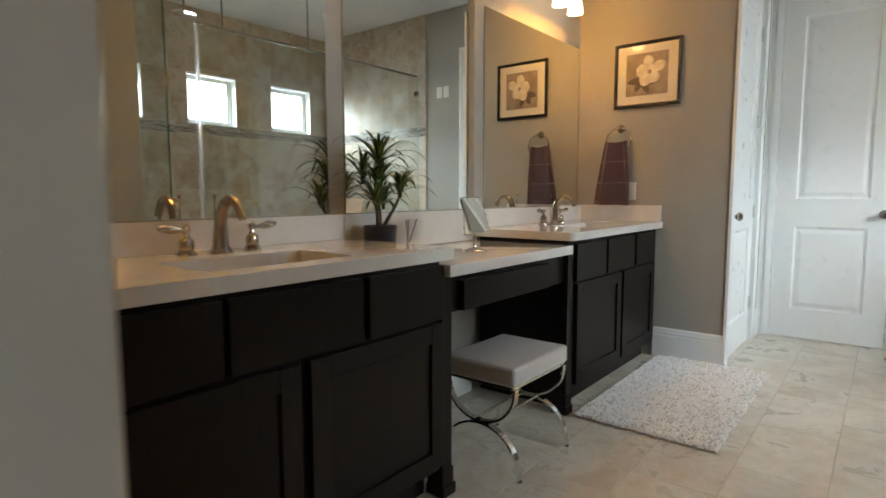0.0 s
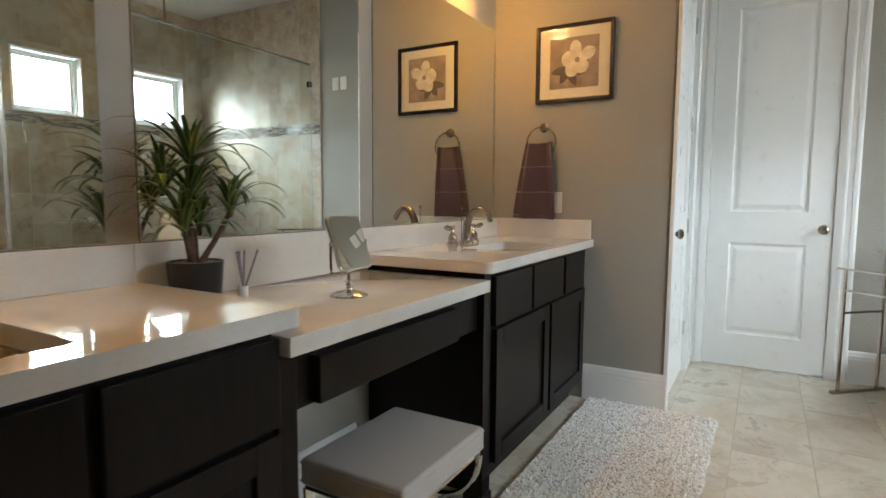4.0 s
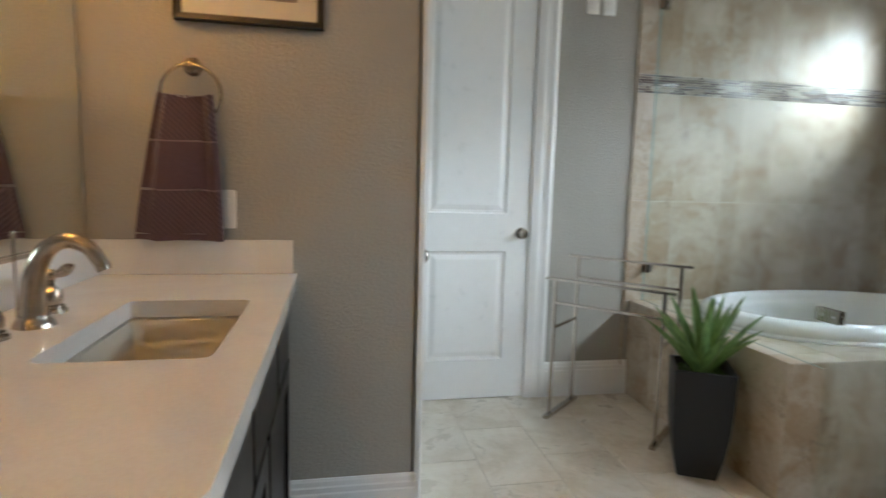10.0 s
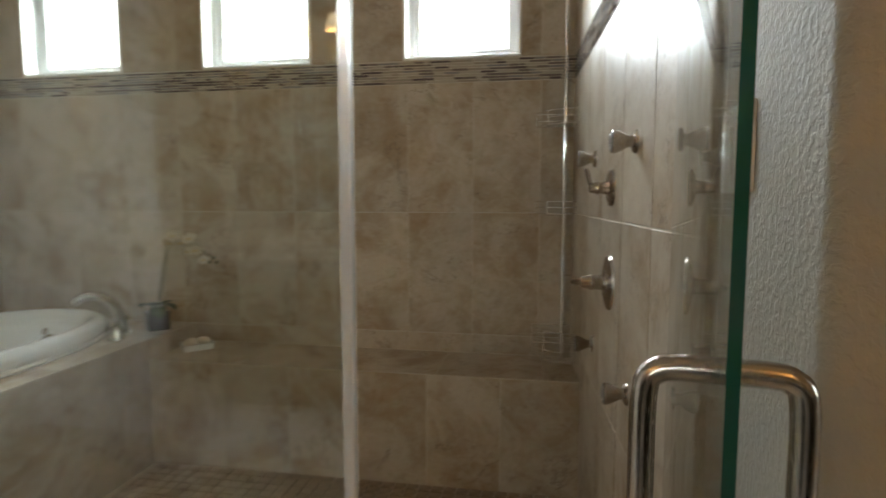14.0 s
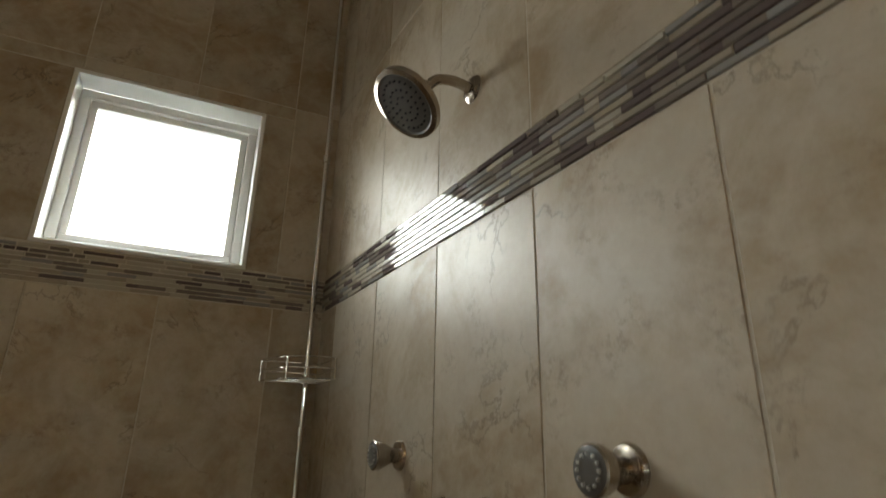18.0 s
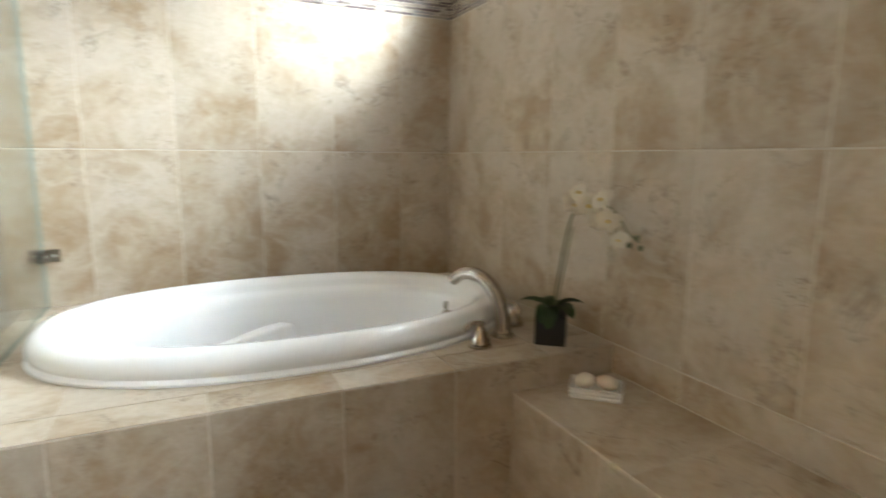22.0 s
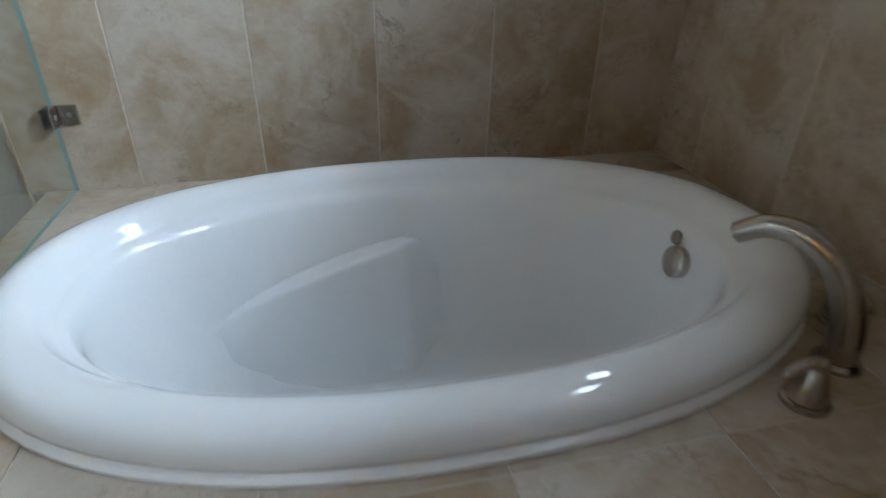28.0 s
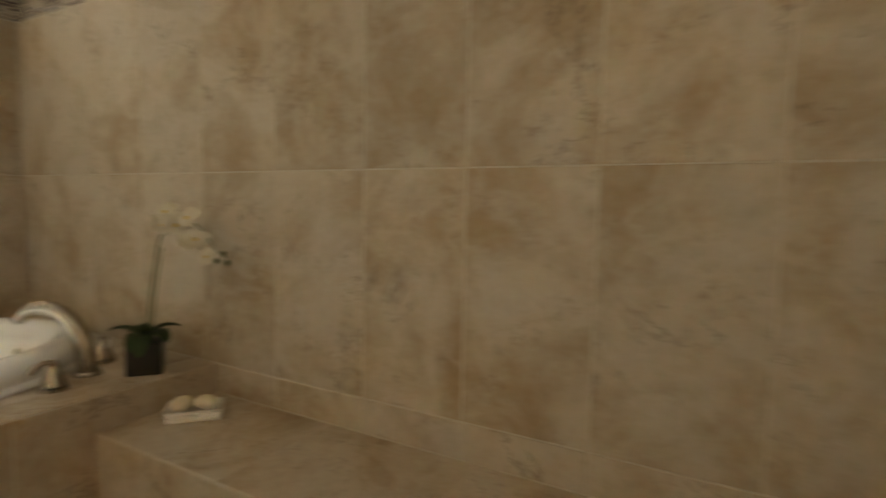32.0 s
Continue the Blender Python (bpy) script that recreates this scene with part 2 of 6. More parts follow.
GLASS = sheet_glass("shower_glass", (0.955, 0.985, 0.972))
PANE = sheet_glass("window_glass", (0.98, 0.99, 0.99))
PALE_EDGE = material("glass_edge_pale", (0.22, 0.33, 0.31), 0.08)
BISCUIT = material("biscuit_porcelain", (0.86, 0.80, 0.67), 0.07, Coat_Weight=0.3)
GLASS_EDGE = material("glass_edge_green", (0.012, 0.075, 0.062), 0.08)
VINYL = material("clear_vinyl_seal", (0.78, 0.80, 0.80), 0.25, Transmission_Weight=0.55)

# ---- building blocks ----


def mesh_of(bm, name, mat, smooth=False):
    me = bpy.data.meshes.new(name)
    bm.to_mesh(me)
    bm.free()
    for m in mat if isinstance(mat, (list, tuple)) else (mat,):
        me.materials.append(m)
    if smooth:
        me.polygons.foreach_set("use_smooth", [True] * len(me.polygons))
        me.set_sharp_from_angle(angle=radians(38))
    return me


def part(name, bm, mat, parent=None, label="", smooth=False, at=None):
    ob = new(name, mesh_of(bm, name, mat, smooth))
    if parent is not None:
        ob.parent = parent
    if at is not None:
        ob.matrix_basis = at
    return tagged(ob, label)


def thing(name, at, label, category, group="", rz=0, kind=""):
    """An empty at the base of a thing; its parts are built round (0, 0, 0)."""
    ob = new(name)
    ob.empty_display_size = 0.05
    ob.matrix_basis = pose(*at, 0, 0, rz)
    return tagged(ob, label, category, group, kind)


def structure(name, bm, mat, label, category):
    return tagged(part(name, bm, mat), label, category, kind="structure")


def add_box(bm, lo, hi, bevel=0.0, seg=2):
    lo, hi = Vector(lo), Vector(hi)
    m = Matrix.Translation((lo + hi) / 2) @ Matrix.Diagonal((*(hi - lo), 1))
    made = bmesh.ops.create_cube(bm, size=1, matrix=m)["verts"]
    if bevel:
        edges = list({e for v in made for e in v.link_edges})
        bmesh.ops.bevel(bm, geom=edges, offset=bevel, segments=seg, affect="EDGES", profile=0.5)
    return bm


def box(lo, hi, bevel=0.0, seg=2):
    return add_box(bmesh.new(), lo, hi, bevel, seg)


def boxes(*pairs, bevel=0.0):
    bm = bmesh.new()
    for lo, hi in pairs:
        add_box(bm, lo, hi, bevel)
    return bm


def add_lathe(bm, profile, seg=32, m=None, sx=1.0, sy=1.0):
    """A surface of revolution round z: profile of (radius, z)."""
    m = m or Matrix()
    rings = []
    for r, z in profile:
        if r < 1e-5:
            rings.append([bm.verts.new(m @ Vector((0, 0, z)))])
        else:
            rings.append([bm.verts.new(m @ Vector((r * sx * math.cos(a), r * sy * math.sin(a), z))) for a in (2 * math.pi * i / seg for i in range(seg))])
    for a, b in zip(rings, rings[1:]):
        for i in range(seg):
            j = (i + 1) % seg
            quad = [a[i % len(a)], a[j % len(a)], b[j % len(b)], b[i % len(b)]]
            quad = list(dict.fromkeys(quad))
            if len(quad) > 2:
                bm.faces.new(quad)
    return bm


def lathe(profile, seg=32, m=None, sx=1.0, sy=1.0):
    return add_lathe(bmesh.new(), profile, seg, m, sx, sy)


def smooth_path(points, n=6):
    """Catmull-Rom through the points."""
    p = [Vector(q) for q in points]
    p = [2 * p[0] - p[1]] + p + [2 * p[-1] - p[-2]]
    out = []
    for i in range(1, len(p) - 2):
        for k in range(n):
            t = k / n
            out.append(0.5 * (2 * p[i] + (p[i + 1] - p[i - 1]) * t + (2 * p[i - 1] - 5 * p[i] + 4 * p[i + 1] - p[i + 2]) * t * t + (3 * p[i] - p[i - 1] - 3 * p[i + 1] + p[i + 2]) * t ** 3))
    out.append(p[-2])
    return out


def add_tube(bm, points, radius, seg=12, caps=True, flat=None, closed=False):
    """A tube along points; radius one number or one a point; flat: (wide, thick, up) for a flat bar."""
    pts = [Vector(p) for p in points]
    n = len(pts)
    rad = radius if isinstance(radius, (list, tuple)) else [radius] * n
    rings, ref = [], None
    for i, p in enumerate(pts):
        a = pts[(i - 1) % n] if closed or i else pts[0]
        b = pts[(i + 1) % n] if closed or i < n - 1 else pts[-1]
        d = (b - a).normalized()
        if ref is None:
            ref = Vector(flat[2]) if flat else (Vector((0, 0, 1)) if abs(d.z) < 0.9 else Vector((1, 0, 0)))
        u = (ref - d * ref.dot(d)).normalized()
        w = d.cross(u)
        ref = u
        if flat:
            ring = [p + u * (sv * flat[1] / 2) + w * (sw * flat[0] / 2) for sw, sv in ((-1, -1), (1, -1), (1, 1), (-1, 1))]
        else:
            ring = [p + (u * math.cos(2 * math.pi * k / seg) + w * math.sin(2 * math.pi * k / seg)) * rad[i] for k in range(seg)]
        rings.append([bm.verts.new(v) for v in ring])
    m = len(rings[0])
    for a, b in list(zip(rings, rings[1:])) + ([(rings[-1], rings[0])] if closed else []):
        for k in range(m):
            bm.faces.new((a[k], a[(k + 1) % m], b[(k + 1) % m], b[k]))
    if caps and not closed:
        bm.faces.new(rings[0][::-1])
        bm.faces.new(rings[-1])
    return bm


def tube(points, radius, seg=12, **more):
    return add_tube(bmesh.new(), points, radius, seg, **more)


def rounded(w, h, r, n=6):
    """The outline of a rounded rectangle round (0, 0)."""
    out = []
    for cx, cy, a0 in ((w / 2 - r, h / 2 - r, 0), (-w / 2 + r, h / 2 - r, 90), (-w / 2 + r, -h / 2 + r, 180), (w / 2 - r, -h / 2 + r, 270)):
        for k in range(n + 1):
            a = radians(a0 + 90 * k / n)
            out.append((cx + r * math.cos(a), cy + r * math.sin(a)))
    return out


def add_prism(bm, outline, z0, z1, m=None, bevel=0.0):
    m = m or Matrix()
    lo = [bm.verts.new(m @ Vector((x, y, z0))) for x, y in outline]
    hi = [bm.verts.new(m @ Vector((x, y, z1))) for x, y in outline]
    n = len(lo)
    made = [bm.faces.new([lo[i], lo[(i + 1) % n], hi[(i + 1) % n], hi[i]]) for i in range(n)]
    cap = [bm.faces.new(lo[::-1]), bm.faces.new(hi)]
    bmesh.ops.recalc_face_normals(bm, faces=made + cap)
    if bevel:
        edges = list({e for f in cap for e in f.edges})
        bmesh.ops.bevel(bm, geom=edges, offset=bevel, segments=3, affect="EDGES", profile=0.5)
    return bm


def prism(outline, z0, z1, m=None, bevel=0.0):
    return add_prism(bmesh.new(), outline, z0, z1, m, bevel)


def mitred(bm, lo, hi, axis_m, steps):
    """A rectangular frame of mitred mouldings: lo, hi its outer corners in the plane, steps (inset, height) from outside in."""
    rings = []
    for inset, h in steps:
        ring = [(lo[0] + inset, lo[1] + inset), (hi[0] - inset, lo[1] + inset), (hi[0] - inset, hi[1] - inset), (lo[0] + inset, hi[1] - inset)]
        rings.append([bm.verts.new(axis_m @ Vector((x, y, h))) for x, y in ring])
    for a, b in zip(rings, rings[1:]):
        for i in range(4):
            bm.faces.new((a[i], a[(i + 1) % 4], b[(i + 1) % 4], b[i]))
    return rings


def facing(origin, normal, up=(0, 0, 1)):
    """The frame of a wall: x along it, y up, z out of it."""
    n, u = Vector(normal), Vector(up)
    x = u.cross(n)
    return Matrix.Translation(origin) @ Matrix((x, u, n)).transposed().to_4x4()


TILES = {}


def tile_mesh(w, h, d, mat, edge=0.0016):
    key = (round(w, 3), round(h, 3), round(d, 4), mat.name)
    if key not in TILES:
        bm = bmesh.new()
        back = [bm.verts.new((sx * w / 2, sy * h / 2, 0)) for sx, sy in ((-1, -1), (1, -1), (1, 1), (-1, 1))]
        side = [bm.verts.new((v.co.x, v.co.y, d - edge)) for v in back]
        top = [bm.verts.new((v.co.x - math.copysign(edge, v.co.x), v.co.y - math.copysign(edge, v.co.y), d)) for v in back]
        for a, b in ((back, side), (side, top)):
            for i in range(4):
                bm.faces.new((a[i], a[(i + 1) % 4], b[(i + 1) % 4], b[i]))
        bm.faces.new(top)
        TILES[key] = mesh_of(bm, "tile", mat)
    return TILES[key]


def cut(rect, holes):
    """The rectangle x0, x1, y0, y1 less the holes, as rectangles."""
    out = [rect]
    for hx0, hx1, hy0, hy1 in holes:
        nxt = []
        for x0, x1, y0, y1 in out:
            if hx1 <= x0 or hx0 >= x1 or hy1 <= y0 or hy0 >= y1:
                nxt.append((x0, x1, y0, y1))
                continue
            if hy0 > y0:
                nxt.append((x0, x1, y0, hy0))
            if hy1 < y1:
                nxt.append((x0, x1, hy1, y1))
            a, b = max(y0, hy0), min(y1, hy1)
            if hx0 > x0:
                nxt.append((x0, hx0, a, b))
            if hx1 < x1:
                nxt.append((hx1, x1, a, b))
        out = nxt
    return [r for r in out if r[1] - r[0] > 0.008 and r[3] - r[2] > 0.008]


def lay_tiles(parent, face, xs, ys, mat, depth=0.009, gap=0.003, holes=(), name="tile"):
    """Tiles on a face between the lines xs and ys."""
    inv = parent.matrix_world.inverted() if parent is not None else Matrix()
    for x0, x1 in zip(xs, xs[1:]):
        for y0, y1 in zip(ys, ys[1:]):
            for a, b, c, d in cut((x0, x1, y0, y1), holes):
                w, h = b - a - gap, d - c - gap
                ob = new(name, tile_mesh(w, h, depth, mat))
                ob.parent = parent
                ob.matrix_basis = inv @ face @ Matrix.Translation(((a + b) / 2, (c + d) / 2, random.uniform(-0.0004, 0.0004)))


def panel_wall(name, lo, hi, axis, holes, mat, label, cat="wall"):
    """A wall as a box, with rectangular holes through it along the axis ('x' or 'y'); holes in (along, z)."""
    bm = bmesh.new()
    i = 1 if axis == "x" else 0
    for a, b, c, d in cut((lo[i], hi[i], lo[2], hi[2]), holes):
        p, q = list(lo), list(hi)
        p[i], q[i], p[2], q[2] = a, b, c, d
        add_box(bm, p, q)
    return structure(name, bm, mat, label, cat)

# ---- the large structure ----
HOLES_W = [(y0, y1, WZ0, WZ1) for y0, y1 in WIN]
structure("floor", box((-0.3, -4.2, -0.14), (XG - 0.02, YE + 0.2, -0.0012)), GROUT, "grout bed under the beige floor tiles", "floor")
structure("shower_floor", box((XG - 0.02, YV - 0.1, -0.14), (XW + 0.3, DY + 0.05, -0.032)), GROUT_DARK, "grout bed of the brown mosaic shower floor", "floor")
structure("ceiling", box((-0.3, -4.2, ZC), (XW + 0.3, YE + 1.0, ZC + 0.12)), CEIL, "white painted ceiling", "ceiling")
structure("wall_mirror_side", box((-0.14, -0.8, -0.1), (XM, YE + 1.0, ZC)), WALL, "greige textured wall behind the mirrors", "wall")


def rounded_wall(name, outline, label, r=0.019):
    """A wall with bullnose corners: outline in x, y with the corners to round marked."""
    pts = []
    n = len(outline)
    for i, (x, y, soft) in enumerate(outline):
        p, a, b = Vector((x, y)), Vector(outline[i - 1][:2]), Vector(outline[(i + 1) % n][:2])
        if not soft:
            pts.append((x, y))
            continue
        u, w = (a - p).normalized(), (b - p).normalized()
        c = p + (u + w) * r
        for k in range(7):
            t = radians(90 * k / 6)
            pts.append(tuple(c - u * r * math.sin(t) * 1.0 - w * r * math.cos(t) * 1.0)[:2])
    bm = prism(pts, -0.1, ZC)
    me = mesh_of(bm, name, WALL, True)
    return tagged(new(name, me), label, "wall", kind="structure")


# picture wall with the passage corner; the little room behind it stays closed
rounded_wall("wall_picture", [(XM, YP, False), (XC, YP, True), (XC, YP + 0.06, False), (XM, YP + 0.06, False)], "greige textured wall holding the framed picture")
panel_wall("wall_passage", (XC - 0.12, YP + 0.06, -0.1), (XC, YE, ZC), "x", [(3.075, 3.85, -0.2, 2.47)], WALL, "greige wall of the short passage")
D0, D1, DH = 1.062, 1.757, 2.49
end_wall = panel_wall("wall_end", (0, YE, -0.1), (XW + 0.14, YE + 0.12, ZC), "y", [(D0 - 0.02, D1 + 0.02, -0.2, DH + 0.02)], WALL, "greige end wall with the white door")
window_wall = panel_wall("wall_windows", (XW + 0.0012, YV - 0.3, -0.1), (XW + 0.16, YE, ZC), "x", HOLES_W, GROUT, "grouted outer wall with three small windows")
rounded_wall("wall_switch", [(XW + 0.009, YS, False), (XB, YS, True), (XB, YN - 0.14, False), (XB + 0.12, YN - 0.14, False), (XB + 0.12, YS - 0.14, False), (XW + 0.009, YS - 0.14, False)], "greige textured wall with the light switches")
structure("wall_entry", box((XM, YN - 0.14, -0.1), (1.477, YN, ZC)), WALL, "greige wall beside the entrance", "wall")
structure("wall_above_entrance", box((1.477, YN - 0.14, 2.12), (XB, YN, ZC)), WALL, "greige wall above the entrance", "wall")
# unseen closing walls; the opening only lets the added fill light in
panel_wall("wall_bedroom_back", (-0.3, -4.3, -0.1), (XW + 0.3, -4.2, ZC), "y", [(1.0, 2.6, 0.8, 2.3)], WALL, "plain unseen wall before the entrance, opened for the added fill light")
structure("wall_bedroom_left", box((-0.3, -4.2, -0.1), (-0.2, YN - 0.14, ZC)), WALL, "plain side wall added to close the room before", "wall")
structure("wall_bedroom_right", box((XW + 0.2, -4.2, -0.1), (XW + 0.3, YV - 0.14, ZC)), WALL, "plain side wall added to close the room before", "wall")
structure("wall_behind_doors", box((0, YE + 0.9, -0.1), (XW + 0.14, YE + 1.0, ZC)), WALL, "plain wall of the closet behind the door", "wall")

# tub deck, bench and kerb cores
DT = DZ - 0.0012
deck = structure("tub_deck", boxes(((DX + 0.0012, DY + 0.0012, -0.1), (2.60, YE, DT)), ((2.60, DY + 0.0012, -0.1), (XW, 3.14, DT)), ((2.60, 3.92, -0.1), (XW, YE, DT)), ((3.86, 3.14, -0.1), (XW, 3.92, DT)), ((2.60, 3.14, -0.1), (2.72, 3.21, DT)), ((2.60, 3.85, -0.1), (2.72, 3.92, DT)), ((3.74, 3.14, -0.1), (3.86, 3.21, DT)), ((3.74, 3.85, -0.1), (3.86, 3.92, DT))), GROUT, "grouted core of the tiled bathtub deck", "tub deck")
bench = structure("shower_bench", box((BX + 0.0012, YV, -0.1), (XW + 0.009, DY + 0.009, BZ - 0.0012)), GROUT, "grouted core of the tiled shower bench", "bench")
structure("shower_kerb", box((XG - 0.045, YV, -0.1), (XG + 0.045, DY + 0.009, 0.012), 0.004), TILE, "low beige stone kerb under the shower glass", "kerb")

# ---- openings ----


def casing(name, face, w, h, width=0.085, label="white moulded door casing"):
    """Stepped door casing on a face round an opening w wide and h high."""
    bm = bmesh.new()
    steps = ((0.0, 0.018), (0.012, 0.022), (0.028, 0.022), (0.034, 0.016), (0.060, 0.013), (0.066, 0.017), (0.078, 0.017), (width, 0.008))
    o = [(-w / 2 - width, 0), (-w / 2 - width, h + width), (w / 2 + width, h + width), (w / 2 + width, 0)]
    rings = []
    for d, z in ((0.0, 0.0),) + steps + ((width, 0.0),):
        ring = [(-w / 2 - width + d, 0), (-w / 2 - width + d, h + width - d), (w / 2 + width - d, h + width - d), (w / 2 + width - d, 0)]
        rings.append([bm.verts.new(face @ Vector((x, y, z))) for x, y in ring])
    for a, b in zip(rings, rings[1:]):
        for i in range(3):
            bm.faces.new((a[i], b[i], b[i + 1], a[i + 1]))
    bmesh.ops.recalc_face_normals(bm, faces=bm.faces)
    return structure(name, bm, TRIM, label, "door casing")


def panel_door(name, face, w, h, label, thick=0.035, panels=((0.12, 0.815, 0.225, 0.805),)):
    """A moulded two-panel door; face: x across from its middle, y up, z towards the viewer."""
    d = tagged(new(name), label, "door", kind="structure")
    d.matrix_basis = face
    rects = [(-w / 2 + 0.13, w / 2 - 0.13, 0.225, 0.835), (-w / 2 + 0.13, w / 2 - 0.13, 1.04, h - 0.15)]
    for a, b, c, e in cut((-w / 2, w / 2, 0.006, h), rects):
        part("rail" if b - a > w * 0.5 else "stile", box((a, c, -thick), (b, e, 0)), WHITE, d)
    for a, b, c, e in rects:
        bm = bmesh.new()
        rings = mitred(bm, (a, c), (b, e), Matrix(), ((0.0, 0.0), (0.008, -0.009), (0.02, -0.011), (0.045, -0.004), (0.05, -0.0035)))
        bm.faces.new(rings[-1])
        part("raised_panel", bm, WHITE, d)
    return d


def knob(parent, x, z, lever=False):
    m = Matrix.Translation((x, z, 0))
    k = part("door_knob", lathe([(0, 0.066), (0.013, 0.065), (0.024, 0.058), (0.028, 0.047), (0.024, 0.036), (0.012, 0.028), (0.010, 0.012), (0.012, 0.009), (0.030, 0.007), (0.032, 0.003), (0.032, 0.0)], 28), NICKEL, parent, "brushed nickel door knob", True, m)
    return k


FD = facing(((D0 + D1) / 2, YE + 0.006, 0), (0, -1, 0))
casing("trim_closet_door", facing(((D0 + D1) / 2, YE, 0), (0, -1, 0)), D1 - D0 + 0.012, DH + 0.006, 0.112)
structure("jamb_closet_door", boxes(((D0 - 0.02, YE - 0.001, -0.01), (D0 - 0.004, YE + 0.121, DH + 0.004)), ((D1 + 0.004, YE - 0.001, -0.01), (D1 + 0.02, YE + 0.121, DH + 0.004)), ((D0 - 0.02, YE - 0.001, DH + 0.004), (D1 + 0.02, YE + 0.121, DH + 0.02))), TRIM, "white door jamb", "door jamb")
closet_door = panel_door("door_closet", FD, D1 - D0, DH, "tall white two-panel door, closed, with a nickel knob")
knob(closet_door, (D1 - D0) / 2 - 0.045, 0.935)

PD, PWD = 3.4625, 0.755                        # passage door: middle and width
FT = facing((XC - 0.012, PD, 0), (1, 0, 0))
toilet_door = panel_door("door_passage", FT, PWD, 2.45, "narrow white door in the passage, closed")
k = knob(toilet_door, -PWD / 2 + 0.05, 0.935)
for z in (0.285, 0.95, 1.592, 2.19):
    part("hinge", add_tube(box((PWD / 2 - 0.018, z - 0.045, -0.001), (PWD / 2 + 0.015, z + 0.045, 0.003)), [(PWD / 2, z - 0.046, 0.006), (PWD / 2, z + 0.046, 0.006)], 0.0055), STEEL, toilet_door, "satin steel hinge", True)
casing("trim_passage_door", facing((XC, PD, 0), (1, 0, 0)), PWD + 0.015, 2.46, 0.075)
structure("jamb_passage_door", boxes(((XC - 0.121, 3.070, -0.01), (XC + 0.001, 3.080, 2.46)), ((XC - 0.121, 3.845, -0.01), (XC + 0.001, 3.855, 2.46)), ((XC - 0.121, 3.070, 2.46), (XC + 0.001, 3.855, 2.475))), TRIM, "white door jamb", "door jamb")
structure("jamb_entrance", boxes(((1.477, YN - 0.142, -0.01), (1.495, YN + 0.002, 2.105)), ((XB - 0.02, YN - 0.142, -0.01), (XB - 0.004, YN + 0.002, 2.105)), ((1.477, YN - 0.142, 2.105), (XB - 0.004, YN + 0.002, 2.12)), bevel=0.003), TRIM, "white jamb of the entrance", "door jamb")


def baseboard(name, a, b, normal, h=0.20):
    """A stepped skirting board from a to b (x, y), out of the wall along normal."""
    a, b, n = Vector((*a, 0)), Vector((*b, 0)), Vector((*normal, 0))
    prof = ((0.0, 0.0), (0.016, 0.0), (0.016, h - 0.052), (0.013, h - 0.046), (0.013, h - 0.03), (0.010, h - 0.024), (0.008, h - 0.010), (0.003, h), (0.0, h))
    bm = bmesh.new()
    rows = [[bm.verts.new(p + n * d + Vector((0, 0, z))) for d, z in prof] for p in (a, b)]
    for i in range(len(prof) - 1):
        bm.faces.new((rows[0][i], rows[0][i + 1], rows[1][i + 1], rows[1][i]))
    bm.faces.new(rows[0])
    bm.faces.new(rows[1][::-1])
    bmesh.ops.recalc_face_normals(bm, faces=bm.faces)
    return structure(name, bm, TRIM, "tall white stepped baseboard", "baseboard")


baseboard("baseboard_picture", (0.55, YP), (XC + 0.001, YP), (0, -1))
baseboard("baseboard_passage", (XC, YP - 0.016), (XC, 3.008), (1, 0))
baseboard("baseboard_passage_far", (XC, 3.925), (XC, YE), (1, 0))
baseboard("baseboard_end", (D1 + 0.12, YE), (DX, YE), (0, -1))
baseboard("baseboard_switch", (XB, YS), (XTV - 0.002, YS), (0, 1))
baseboard("baseboard_switch_side", (XB, YN), (XB, YS + 0.016), (-1, 0))
baseboard("baseboard_vanity", (XM, 0.76), (XM, 1.70), (1, 0))
baseboard("baseboard_entry", (0.62, YN), (1.477, YN), (0, 1))

